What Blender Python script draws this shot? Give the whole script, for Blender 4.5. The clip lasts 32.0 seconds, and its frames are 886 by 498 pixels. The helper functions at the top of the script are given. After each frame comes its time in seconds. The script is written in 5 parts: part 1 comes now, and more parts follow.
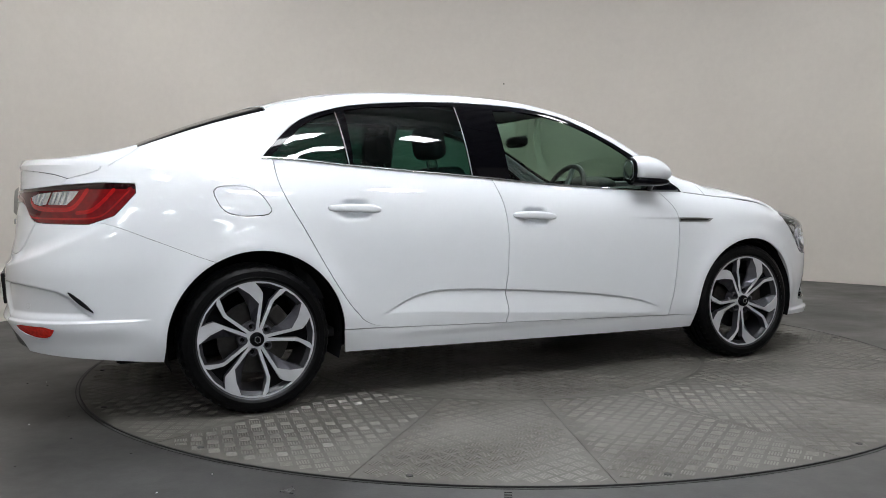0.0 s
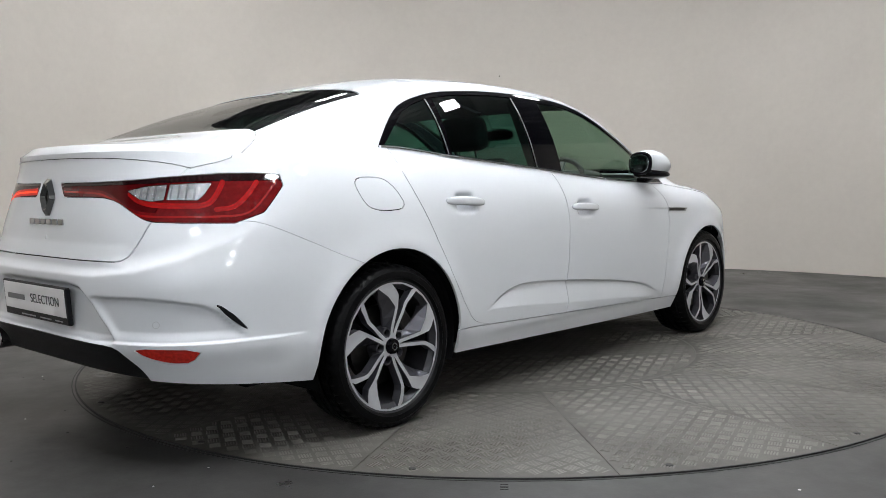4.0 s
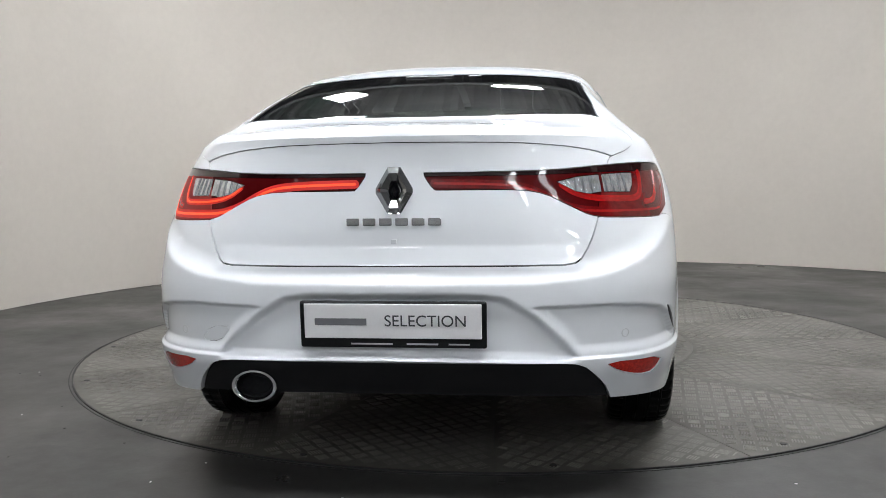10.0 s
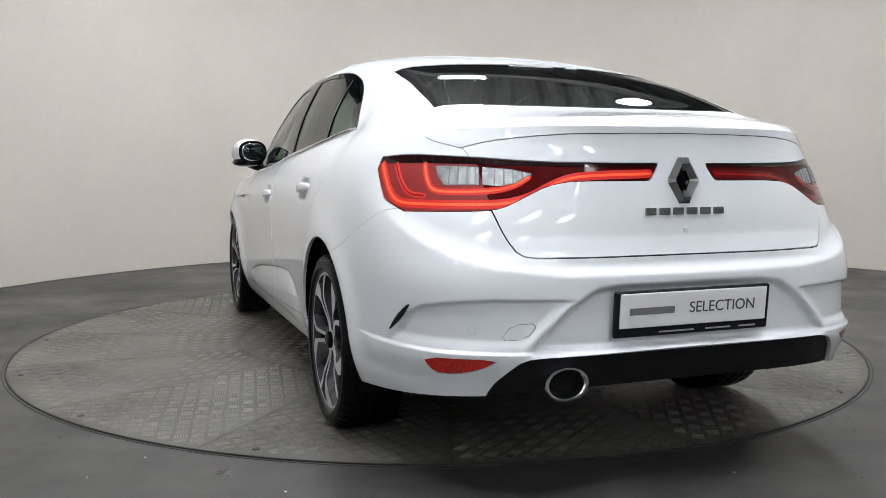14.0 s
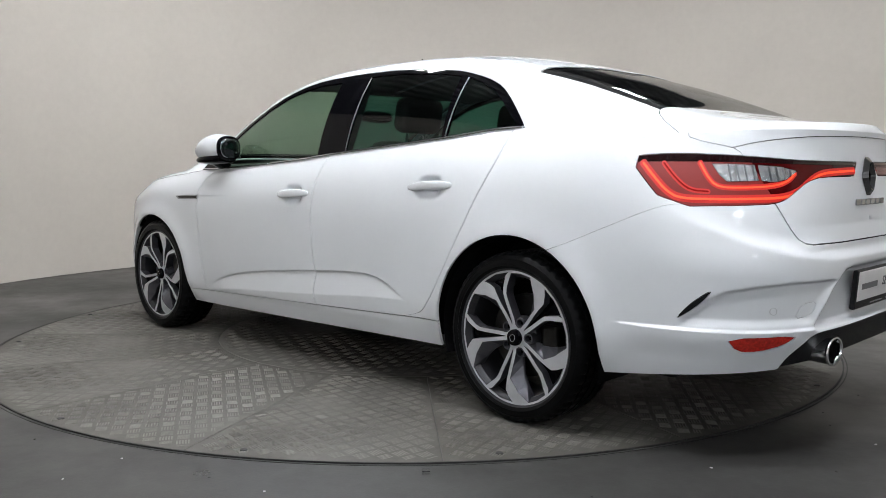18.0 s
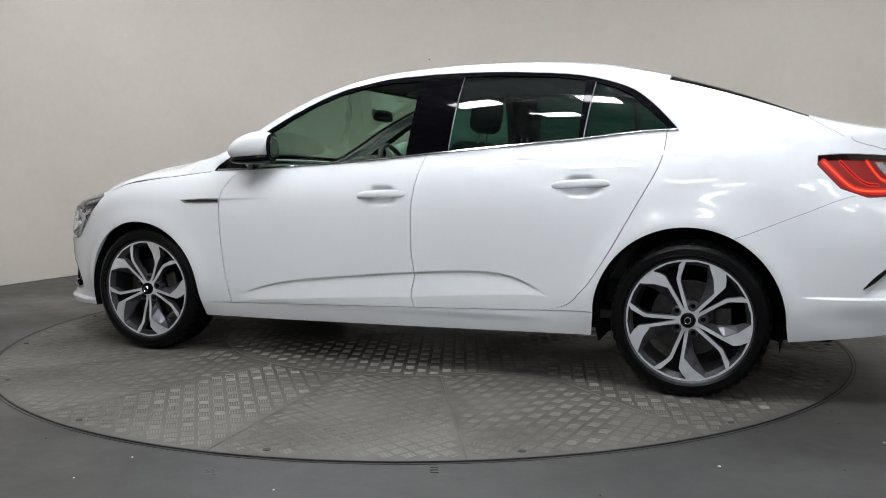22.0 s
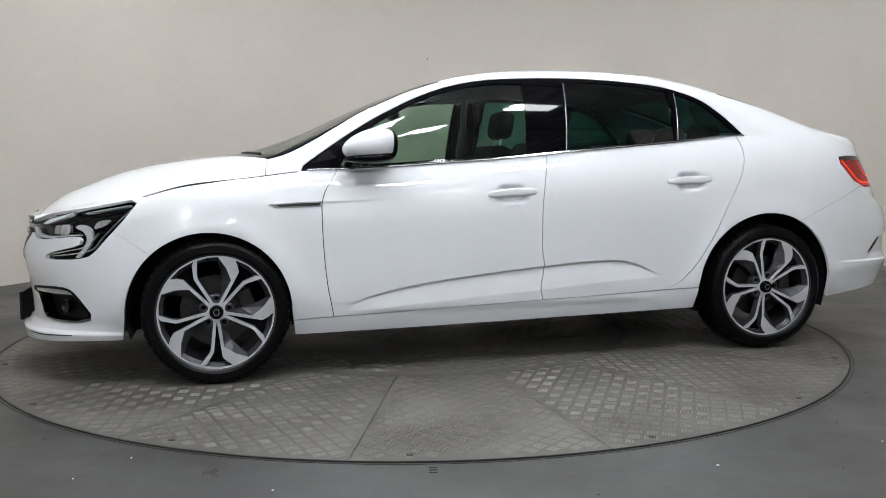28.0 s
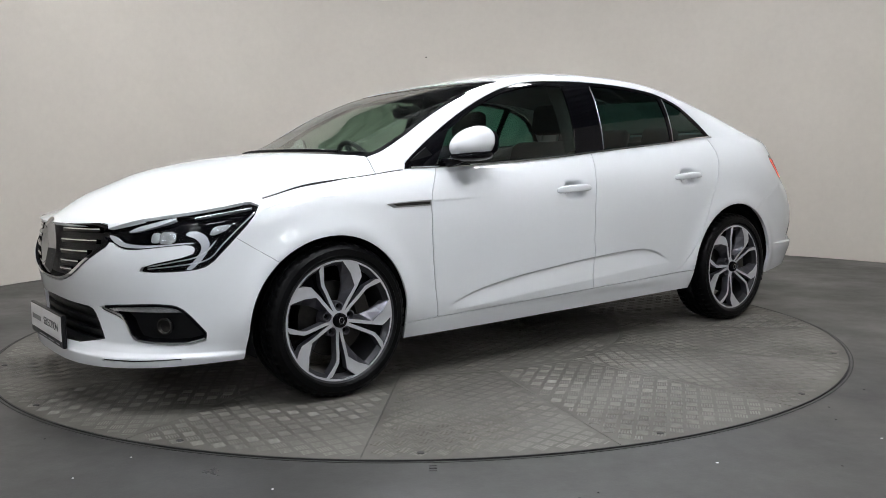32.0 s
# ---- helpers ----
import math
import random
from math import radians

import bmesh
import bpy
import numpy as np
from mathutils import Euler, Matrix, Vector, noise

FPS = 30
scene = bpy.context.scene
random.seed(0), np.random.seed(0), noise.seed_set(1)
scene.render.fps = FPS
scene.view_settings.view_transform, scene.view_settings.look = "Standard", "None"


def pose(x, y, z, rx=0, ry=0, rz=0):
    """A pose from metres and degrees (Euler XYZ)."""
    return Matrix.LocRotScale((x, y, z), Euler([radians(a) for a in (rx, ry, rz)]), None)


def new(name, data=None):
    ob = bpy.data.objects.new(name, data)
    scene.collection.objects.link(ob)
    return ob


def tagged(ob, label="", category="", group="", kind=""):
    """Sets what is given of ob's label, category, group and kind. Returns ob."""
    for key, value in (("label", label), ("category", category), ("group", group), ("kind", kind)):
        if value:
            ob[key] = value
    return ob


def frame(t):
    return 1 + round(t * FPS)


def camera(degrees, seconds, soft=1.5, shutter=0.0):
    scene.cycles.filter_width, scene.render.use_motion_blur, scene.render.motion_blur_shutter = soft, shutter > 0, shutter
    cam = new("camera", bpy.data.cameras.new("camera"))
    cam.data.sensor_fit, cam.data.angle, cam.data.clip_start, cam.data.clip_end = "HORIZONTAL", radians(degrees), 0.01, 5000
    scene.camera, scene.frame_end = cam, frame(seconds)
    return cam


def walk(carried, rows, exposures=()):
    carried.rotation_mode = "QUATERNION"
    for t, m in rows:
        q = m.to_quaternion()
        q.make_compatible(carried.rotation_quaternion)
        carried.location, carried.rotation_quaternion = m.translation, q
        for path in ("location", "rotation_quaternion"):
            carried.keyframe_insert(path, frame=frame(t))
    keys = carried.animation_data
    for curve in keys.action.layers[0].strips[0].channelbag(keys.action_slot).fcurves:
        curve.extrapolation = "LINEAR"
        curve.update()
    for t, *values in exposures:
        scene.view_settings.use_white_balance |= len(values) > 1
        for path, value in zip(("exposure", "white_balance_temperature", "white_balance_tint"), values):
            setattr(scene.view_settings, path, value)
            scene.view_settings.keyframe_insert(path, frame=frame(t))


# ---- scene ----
cam = camera(55.03, 32.0, soft=.45)

# seconds, eye, heading, tilt and lean of the tripod head
PATH = [
    (0.0, -0.0033, -4.8969, 0.9360, 3.73, -3.86, 0.43),
    (0.5, -0.0027, -4.8973, 0.9373, 3.61, -3.94, 0.45),
    (1.0, -0.0027, -4.8979, 0.9380, 3.50, -3.99, 0.43),
    (1.5, -0.0020, -4.8972, 0.9385, 3.52, -4.12, 0.45),
    (2.0, -0.0013, -4.8968, 0.9385, 3.60, -4.19, 0.46),
    (2.5, -0.0010, -4.8966, 0.9382, 3.56, -4.36, 0.46),
    (3.0, -0.0009, -4.8990, 0.9382, 3.58, -4.37, 0.52),
    (3.5, 0.0001, -4.8984, 0.9370, 3.54, -4.36, 0.57),
    (5.5, -0.0016, -4.8914, 0.9379, 3.38, -4.36, 0.76),
    (6.0, -0.0012, -4.8901, 0.9393, 3.32, -4.55, 0.74),
    (6.5, -0.0003, -4.8902, 0.9406, 3.29, -4.69, 0.79),
    (7.0, -0.0001, -4.8912, 0.9408, 3.23, -4.69, 0.74),
    (7.5, 0.0001, -4.8929, 0.9398, 3.25, -4.70, 0.67),
    (8.0, 0.0000, -4.8937, 0.9387, 3.26, -4.66, 0.59),
    (8.5, 0.0003, -4.8936, 0.9376, 3.25, -4.61, 0.64),
    (9.0, 0.0009, -4.8936, 0.9367, 3.27, -4.67, 0.66),
    (9.5, 0.0014, -4.8935, 0.9367, 3.31, -4.70, 0.62),
    (10.0, 0.0004, -4.8947, 0.9372, 3.30, -4.71, 0.70),
    (10.5, -0.0003, -4.8970, 0.9380, 3.22, -4.71, 0.74),
    (11.0, -0.0015, -4.8975, 0.9386, 3.15, -4.76, 0.58),
    (11.5, -0.0001, -4.8958, 0.9379, 3.06, -4.87, 0.39),
    (12.0, 0.0008, -4.8936, 0.9377, 2.87, -5.03, 0.23),
    (12.5, 0.0006, -4.8892, 0.9376, 2.49, -5.15, 0.21),
    (13.0, -0.0004, -4.8852, 0.9377, 1.34, -5.18, 0.08),
    (13.5, 0.0002, -4.8826, 0.9374, 0.45, -5.24, 0.05),
    (15.5, -0.0011, -4.8799, 0.9342, -1.66, -5.47, -0.11),
    (16.0, 0.0012, -4.8770, 0.9343, -1.40, -5.45, 0.00),
    (16.5, 0.0028, -4.8782, 0.9349, -1.39, -5.44, 0.06),
    (17.0, 0.0048, -4.8788, 0.9358, -1.43, -5.49, 0.05),
    (17.5, 0.0028, -4.8810, 0.9374, -1.70, -5.46, 0.09),
    (18.0, 0.0010, -4.8802, 0.9382, -1.73, -5.48, 0.07),
    (18.5, 0.0004, -4.8830, 0.9380, -1.30, -5.44, 0.08),
    (19.0, 0.0003, -4.8848, 0.9378, -0.94, -5.43, 0.10),
    (19.5, -0.0000, -4.8854, 0.9382, -0.95, -5.43, -0.01),
    (20.0, 0.0004, -4.8868, 0.9384, -1.65, -5.49, 0.04),
    (20.5, 0.0003, -4.8880, 0.9385, -2.10, -5.50, 0.03),
    (21.0, 0.0009, -4.8899, 0.9386, -2.12, -5.52, 0.06),
    (21.5, 0.0007, -4.8915, 0.9382, -1.08, -5.49, 0.21),
    (22.0, -0.0001, -4.8906, 0.9378, -1.23, -5.49, 0.27),
    (22.5, -0.0008, -4.8888, 0.9375, -1.20, -5.47, 0.27),
    (23.0, -0.0020, -4.8888, 0.9373, -1.34, -5.46, 0.26),
    (23.5, -0.0013, -4.8877, 0.9374, -1.71, -5.44, 0.23),
    (24.0, -0.0004, -4.8876, 0.9375, -1.67, -5.44, 0.30),
    (24.5, -0.0003, -4.8869, 0.9373, -2.36, -5.45, 0.20),
    (25.0, -0.0001, -4.8874, 0.9373, -1.74, -5.41, 0.23),
    (25.5, -0.0004, -4.8918, 0.9378, -1.28, -5.45, 0.34),
    (27.5, -0.0010, -4.8976, 0.9397, -1.41, -5.50, 0.43),
    (28.0, 0.0010, -4.8916, 0.9402, -1.32, -5.54, 0.42),
    (28.5, 0.0001, -4.8924, 0.9399, -1.45, -5.57, 0.41),
    (29.0, -0.0005, -4.8936, 0.9398, -1.37, -5.54, 0.40),
    (29.5, -0.0007, -4.8937, 0.9398, -1.40, -5.60, 0.44),
    (30.0, 0.0001, -4.8927, 0.9399, -1.39, -5.59, 0.50),
    (30.5, 0.0013, -4.8914, 0.9400, -1.38, -5.62, 0.50),
    (31.0, 0.0015, -4.8913, 0.9403, -1.32, -5.62, 0.61),
    (31.5, 0.0016, -4.8916, 0.9407, -1.36, -5.64, 0.59),
    (32.0, 0.0019, -4.8920, 0.9414, -1.36, -5.66, 0.58),
]
walk(cam, [(t, pose(x, y, z, 90 + tilt, 0, heading) @ pose(0, 0, 0, 0, 0, -lean)) for t, x, y, z, heading, tilt, lean in PATH],
     exposures=[(0, -.02), (3, .04), (7, .18), (10, .25), (13, .30), (16, .20), (20, .06), (25, .03), (32, .10)])

# seconds and the turntable's heading in degrees
TURN = [(0, 28.64), (1, 34.43), (2, 40.16), (3, 45.89), (6, 63.47), (7, 69.27), (8, 75.03), (9, 80.79), (10, 86.62), (11, 92.50), (12, 98.34), (13, 104.22), (16, 121.78), (17, 127.61), (18, 133.55), (19, 139.53), (20, 145.50), (21, 151.44), (22, 157.35), (23, 163.25), (24, 169.13), (25, 175.01), (28, 192.67), (29, 198.56), (30, 204.40), (31, 210.24), (32, 216.13)]
PIVOT = Vector((1.565, -0.133, 0))      # the turntable's middle, from the car's rear axle

# ---- world and light ----
world = bpy.data.worlds.new("hall")
scene.world = world
world.use_nodes = True
world.node_tree.nodes["Background"].inputs[0].default_value = (.62, .66, .72, 1)
world.node_tree.nodes["Background"].inputs[1].default_value = .05

# ceiling battens: x, y, z, length, width, heading; those in front of the booth are dimmer
BATTENS = [(-1.4, 1.9, 3.6, .50, .30, 30), (.3, 2.2, 3.6, .50, .30, 90), (2.1, 1.9, 3.6, .50, .30, -30),
           (-1.4, .1, 3.6, .45, .30, 90), (2.1, .1, 3.6, .45, .30, 90), (.3, .6, 3.6, .50, .30, 90),
           (-1.4, -2.3, 3.6, .50, .30, 90), (.1, -2.4, 3.6, .50, .30, 90), (1.9, -2.3, 3.6, .50, .30, 90),
           (-.9, -3.3, 3.6, .50, .28, 90), (1.1, -3.3, 3.6, .50, .28, 90)]
HALL_AND_FILL_BATTENS = [(-1.5, -7.2, 2.55, .60, .36, 90), (3.2, -7.2, 2.55, .60, .36, 90), (-1.5, -6.3, 3.6, .60, .36, 90), (2.9, -6.3, 3.6, .60, .36, 90),
                # last row: unseen lamps added to wash the south wall for fill light
                (-4.5, -8.1, 3.6, .90, .36, 90), (-1.6, -8.1, 3.6, .90, .36, 90), (1.6, -8.1, 3.6, .90, .36, 90), (4.5, -8.1, 3.6, .90, .36, 90)]


# ---- materials ----
def material(name, color, rough=.5, metal=0.0, coat=0.0, noise=0.0, scale=8.0, bump=0.0, bump_scale=200.0, stain=None, spec=.5, detail=6.0, rough_vary=0.0, random_tone=0.0):
    """A principled surface with two scales of variation in colour, a fine relief and a varying gloss."""
    m = bpy.data.materials.new(name)
    m.use_nodes = True
    nt = m.node_tree
    b = nt.nodes["Principled BSDF"]
    b.inputs["Base Color"].default_value = (*color, 1)
    b.inputs["Roughness"].default_value = rough
    b.inputs["Metallic"].default_value = metal
    b.inputs["Coat Weight"].default_value = coat
    b.inputs["Coat Roughness"].default_value = .012
    b.inputs["Specular IOR Level"].default_value = spec
    place = nt.nodes.new("ShaderNodeTexCoord")

    def cloud(size, det, rough_in=.6):
        n = nt.nodes.new("ShaderNodeTexNoise")
        n.inputs["Scale"].default_value, n.inputs["Detail"].default_value, n.inputs["Roughness"].default_value = size, det, rough_in
        nt.links.new(place.outputs["Object"], n.inputs["Vector"])
        return n.outputs["Fac"]

    def remap(value, lo, hi, a=.3, z=.7):
        r = nt.nodes.new("ShaderNodeMapRange")
        for i, v in zip(range(1, 5), (a, z, lo, hi)):
            r.inputs[i].default_value = v
        nt.links.new(value, r.inputs[0])
        return r.outputs[0]
    if noise or random_tone:
        tone = remap(cloud(scale, detail), 1 - noise, 1 + noise)
        fine = remap(cloud(scale * 14, 3), 1 - noise * .6, 1 + noise * .6)
        mul = nt.nodes.new("ShaderNodeMath")
        mul.operation = "MULTIPLY"
        nt.links.new(tone, mul.inputs[0])
        nt.links.new(fine, mul.inputs[1])
        out = mul.outputs[0]
        if random_tone:
            info = nt.nodes.new("ShaderNodeObjectInfo")
            own = remap(info.outputs["Random"], 1 - random_tone, 1 + random_tone, 0, 1)
            more = nt.nodes.new("ShaderNodeMath")
            more.operation = "MULTIPLY"
            nt.links.new(out, more.inputs[0])
            nt.links.new(own, more.inputs[1])
            out = more.outputs[0]
        mix = nt.nodes.new("ShaderNodeVectorMath")
        mix.operation = "SCALE"
        mix.inputs[0].default_value = color
        nt.links.new(out, mix.inputs["Scale"])
        col = mix.outputs[0]
        if stain:
            st = nt.nodes.new("ShaderNodeMix")
            st.data_type = "RGBA"
            st.inputs["B"].default_value = (*stain, 1)
            nt.links.new(remap(cloud(scale * .35, 8, .7), 0, .8, .52, .72), st.inputs["Factor"])
            nt.links.new(col, st.inputs["A"])
            col = st.outputs["Result"]
        nt.links.new(col, b.inputs["Base Color"])
    if rough_vary:
        nt.links.new(remap(cloud(scale * .7, 7, .65), max(.02, rough - rough_vary), min(1, rough + rough_vary)), b.inputs["Roughness"])
    if bump:
        bp = nt.nodes.new("ShaderNodeBump")
        bp.inputs["Strength"].default_value, bp.inputs["Distance"].default_value = bump, .002
        nt.links.new(cloud(bump_scale, 4), bp.inputs["Height"])
        nt.links.new(bp.outputs[0], b.inputs["Normal"])
    return m


def glass(name, tint, ior=1.52):
    """Thin tinted glass: it lets light through in its tint and mirrors more at a grazing angle."""
    m = bpy.data.materials.new(name)
    m.use_nodes = True
    nt = m.node_tree
    nt.nodes.remove(nt.nodes["Principled BSDF"])
    out = nt.nodes["Material Output"]
    clear, shine, mix, facing, power, scale = (nt.nodes.new(k) for k in ("ShaderNodeBsdfTransparent", "ShaderNodeBsdfGlossy", "ShaderNodeMixShader", "ShaderNodeLayerWeight", "ShaderNodeMath", "ShaderNodeMath"))
    clear.inputs[0].default_value = (*tint, 1)
    shine.inputs["Roughness"].default_value = .01
    facing.inputs[0].default_value = .5
    power.operation, scale.operation = "POWER", "MULTIPLY_ADD"
    power.inputs[1].default_value = 5.0
    head_on = ((ior - 1) / (ior + 1)) ** 2
    scale.inputs[1].default_value, scale.inputs[2].default_value = 1 - head_on, head_on
    nt.links.new(facing.outputs["Facing"], power.inputs[0])
    nt.links.new(power.outputs[0], scale.inputs[0])
    nt.links.new(scale.outputs[0], mix.inputs[0])
    nt.links.new(clear.outputs[0], mix.inputs[1])
    nt.links.new(shine.outputs[0], mix.inputs[2])
    nt.links.new(mix.outputs[0], out.inputs[0])
    return m


def glow(name, color, strength):
    m = bpy.data.materials.new(name)
    m.use_nodes = True
    b = m.node_tree.nodes["Principled BSDF"]
    b.inputs["Base Color"].default_value = (*color, 1)
    b.inputs["Emission Color"].default_value = (*color, 1)
    b.inputs["Emission Strength"].default_value = strength
    return m


PAINT = material("white_paint", (.695, .712, .742), .9, coat=1.0, noise=.008, scale=3, spec=.0)
BLACK_GLOSS = material("gloss_black", (.002, .002, .003), .05, spec=.11)
BLACK_PLASTIC = material("black_plastic", (.006, .006, .007), .42, noise=.15, scale=30, bump=.2, bump_scale=900, spec=.22)
DARK_VOID = material("underbody_black", (.008, .008, .009), .8, noise=.3, scale=6, spec=.1)
CHROME = material("chrome", (.82, .83, .85), .10, metal=1.0, noise=.03, scale=20)
SATIN_CHROME = material("satin_chrome", (.55, .56, .58), .28, metal=1.0, noise=.04, scale=20)
RUBBER = material("tyre_rubber", (.0034, .0034, .0038), .32, noise=.3, scale=14, bump=.25, bump_scale=500, spec=.09)
ALLOY = material("machined_alloy", (.58, .59, .62), .32, metal=.48, noise=.05, scale=25, bump=.08, bump_scale=1500)
ALLOY_DARK = material("grey_alloy_paint", (.092, .091, .106), .30, metal=.6, coat=.6, noise=.1, scale=20)
STEEL_TRIM = material("dim_steel_trim", (.30, .31, .32), .35, metal=1.0, noise=.05, scale=20)
PALE_CHROME = material("pale_chrome", (.62, .63, .65), .20, metal=.60, noise=.03, scale=20)
LAMP_SILVER = material("lamp_silver", (.66, .66, .71), .22, metal=.55, noise=.04, scale=20)
RIM_DARK = material("dark_rim_barrel", (.036, .036, .041), .35, metal=.4, noise=.2, scale=20)
DARK_CHROME = material("dark_chrome", (.36, .365, .37), .12, metal=1.0, noise=.05, scale=20)
STEEL = material("brake_steel", (.055, .053, .051), .4, metal=1.0, noise=.2, scale=30)
GLASS_FRONT = glass("green_tinted_glass", (.48, .61, .52))
GLASS_DARK = glass("dark_privacy_glass", (.07, .19, .155))
GLASS_REAR = glass("dark_rear_glass", (.13, .155, .15))
GLASS_LAMP = glass("clear_lamp_lens", (.93, .95, .96), 1.22)
RED_BLACK = material("smoked_lamp_edge", (.010, .0015, .002), .06, coat=.5, noise=.1, scale=30, spec=.2)
RED_LENS = material("red_lamp_lens", (.30, .004, .005), .10, coat=.8, noise=.3, scale=40, spec=.2)
RED_MID = material("deep_red_lens", (.115, .003, .004), .08, coat=.6, noise=.25, scale=40, spec=.15)
RED_FOG = material("red_reflector", (.52, .022, .014), .10, coat=.8, noise=.35, scale=90, bump=.4, bump_scale=300, spec=.2)
RED_DARK = material("smoked_red_lens", (.060, .0022, .003), .08, coat=.15, noise=.1, scale=30, spec=.1)
RED_GUIDE = material("red_light_guide", (.26, .006, .006), .2, coat=.3, noise=.1, scale=30)
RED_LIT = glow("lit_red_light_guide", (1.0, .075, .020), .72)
# emission in these two lens plastics stands in for light scattered from the strip
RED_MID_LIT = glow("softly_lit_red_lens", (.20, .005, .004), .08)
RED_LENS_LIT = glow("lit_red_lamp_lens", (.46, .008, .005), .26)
CLEAR_LENS = material("reversing_lamp_lens", (.50, .51, .53), .16, metal=.75, coat=1.0, noise=.35, scale=45, bump=.5, bump_scale=220)
LED = glow("batten_diffuser", (.940, .968, 1.0), 71)
LED_DIM = glow("dim_batten_diffuser", (.930, .966, 1.0), 24)
MIRROR = material("mirror_glass", (.34, .36, .38), .03, metal=1.0)
CABIN = material("dark_cabin_plastic", (.022, .022, .024), .6, noise=.2, scale=20, bump=.3, bump_scale=700)
CLOTH = material("charcoal_seat_cloth", (.025, .025, .028), .85, noise=.3, scale=25, bump=.6, bump_scale=900)
LINING = material("grey_headlining", (.16, .16, .155), .9, noise=.1, scale=20, bump=.4, bump_scale=900)
PLATE_WHITE = material("white_plate", (.80, .79, .80), .35, coat=.4, noise=.03, scale=12)
INK = material("dark_print", (.05, .052, .06), .5)
GREY_INK = material("grey_print", (.17, .17, .18), .5)
WHITE_INK = material("pale_print", (.38, .38, .40), .5)
WALL = material("painted_booth_wall", (.495, .457, .412), .62, noise=.035, scale=1.1, bump=.12, bump_scale=160, spec=.3, rough_vary=.08)
FILL_WALL = material("white_fill_wall", (.62, .62, .615), .7, noise=.1, scale=1)
FLOOR = material("grey_painted_concrete", (.043, .0418, .0405), .42, noise=.16, scale=1.3, bump=.15, bump_scale=90, stain=(.030, .029, .028), rough_vary=.16, spec=.35)
TREAD = material("worn_tread_plate", (.094, .089, .079), .50, metal=.08, noise=.20, scale=2.2, bump=.25, bump_scale=120, stain=(.076, .071, .061), rough_vary=.12, random_tone=.05, spec=.28)
TREAD_BAR = material("polished_tread_bars", (.128, .122, .109), .42, metal=.15, spec=.4, noise=.28, scale=2.4, rough_vary=.16)
RIM_STEEL = material("turntable_rim", (.018, .018, .018), .6, metal=.2, noise=.3, scale=10)
ROOF_SHEET = material("corrugated_roof", (.50, .505, .51), .5, metal=.2, noise=.15, scale=2)
HOUSING = material("batten_housing", (.7, .7, .7), .4, noise=.03, scale=10)


# ---- small builders ----
def part(name, bm, mat, parent=None, label="", at=None, smooth=False):
    """Link a bmesh as one mesh object under a thing or a part."""
    me = bpy.data.meshes.new(name)
    bmesh.ops.recalc_face_normals(bm, faces=bm.faces)
    bm.to_mesh(me)
    bm.free()
    me.materials.append(mat)
    if smooth:
        me.shade_smooth()
        me.set_sharp_from_angle(angle=radians(35))
    ob = new(name, me)
    ob.parent = parent
    if at is not None:
        ob.matrix_local = at
    if label:
        ob["label"] = label
    return ob


def box(size, at=(0, 0, 0), bevel=0.0, turn=None, bm=None, segments=2):
    b = bmesh.new()
    bmesh.ops.create_cube(b, size=1)
    bmesh.ops.scale(b, vec=size, verts=b.verts)
    if bevel:
        bmesh.ops.bevel(b, geom=b.edges[:], offset=bevel, segments=segments, affect="EDGES", profile=.5)
    m = Matrix.Translation(at) @ (turn if turn is not None else Matrix())
    bmesh.ops.transform(b, matrix=m, verts=b.verts)
    if bm is None:
        return b
    join(bm, b)
    return bm


def join(bm, other):
    me = bpy.data.meshes.new("joined")
    other.to_mesh(me)
    other.free()
    bm.from_mesh(me)
    bpy.data.meshes.remove(me)
    return bm


def tube(points, radius, sides=10, closed=False, flat=1.0):
    """A round bar along points; flat squeezes it in the second direction."""
    bm = bmesh.new()
    pts = [Vector(p) for p in points]
    n = len(pts)
    rings = []
    up0 = None
    for i, p in enumerate(pts):
        a = pts[(i - 1) % n] if closed or i else p
        b = pts[(i + 1) % n] if closed or i < n - 1 else p
        d = (b - a).normalized()
        ref = Vector((0, 0, 1)) if abs(d.z) < .9 else Vector((1, 0, 0))
        s = d.cross(ref).normalized()
        u = s.cross(d)
        if up0 is not None and s.dot(up0) < 0:
            s, u = -s, -u
        up0 = s
        r = radius[i] if isinstance(radius, (list, tuple)) else radius
        rings.append([bm.verts.new(p + s * r * math.cos(2 * math.pi * k / sides) + u * r * flat * math.sin(2 * math.pi * k / sides)) for k in range(sides)])
    for i in range(n if closed else n - 1):
        a, b = rings[i], rings[(i + 1) % n]
        for k in range(sides):
            bm.faces.new((a[k], a[(k + 1) % sides], b[(k + 1) % sides], b[k]))
    if not closed:
        bm.faces.new(rings[0])
        bm.faces.new(rings[-1])
    return bm


def lathe(profile, sides=64, axis="Y", closed=False):
    """Turn (radius, along) pairs round an axis."""
    bm = bmesh.new()
    rings = []
    for r, h in profile:
        ring = []
        for k in range(sides):
            a = 2 * math.pi * k / sides
            c, s = r * math.cos(a), r * math.sin(a)
            ring.append(bm.verts.new((c, h, s) if axis == "Y" else (c, s, h)))
        rings.append(ring)
    for i in range(len(rings) - (0 if closed else 1)):
        a, b = rings[i], rings[(i + 1) % len(rings)]
        for k in range(sides):
            bm.faces.new((a[k], a[(k + 1) % sides], b[(k + 1) % sides], b[k]))
    return bm


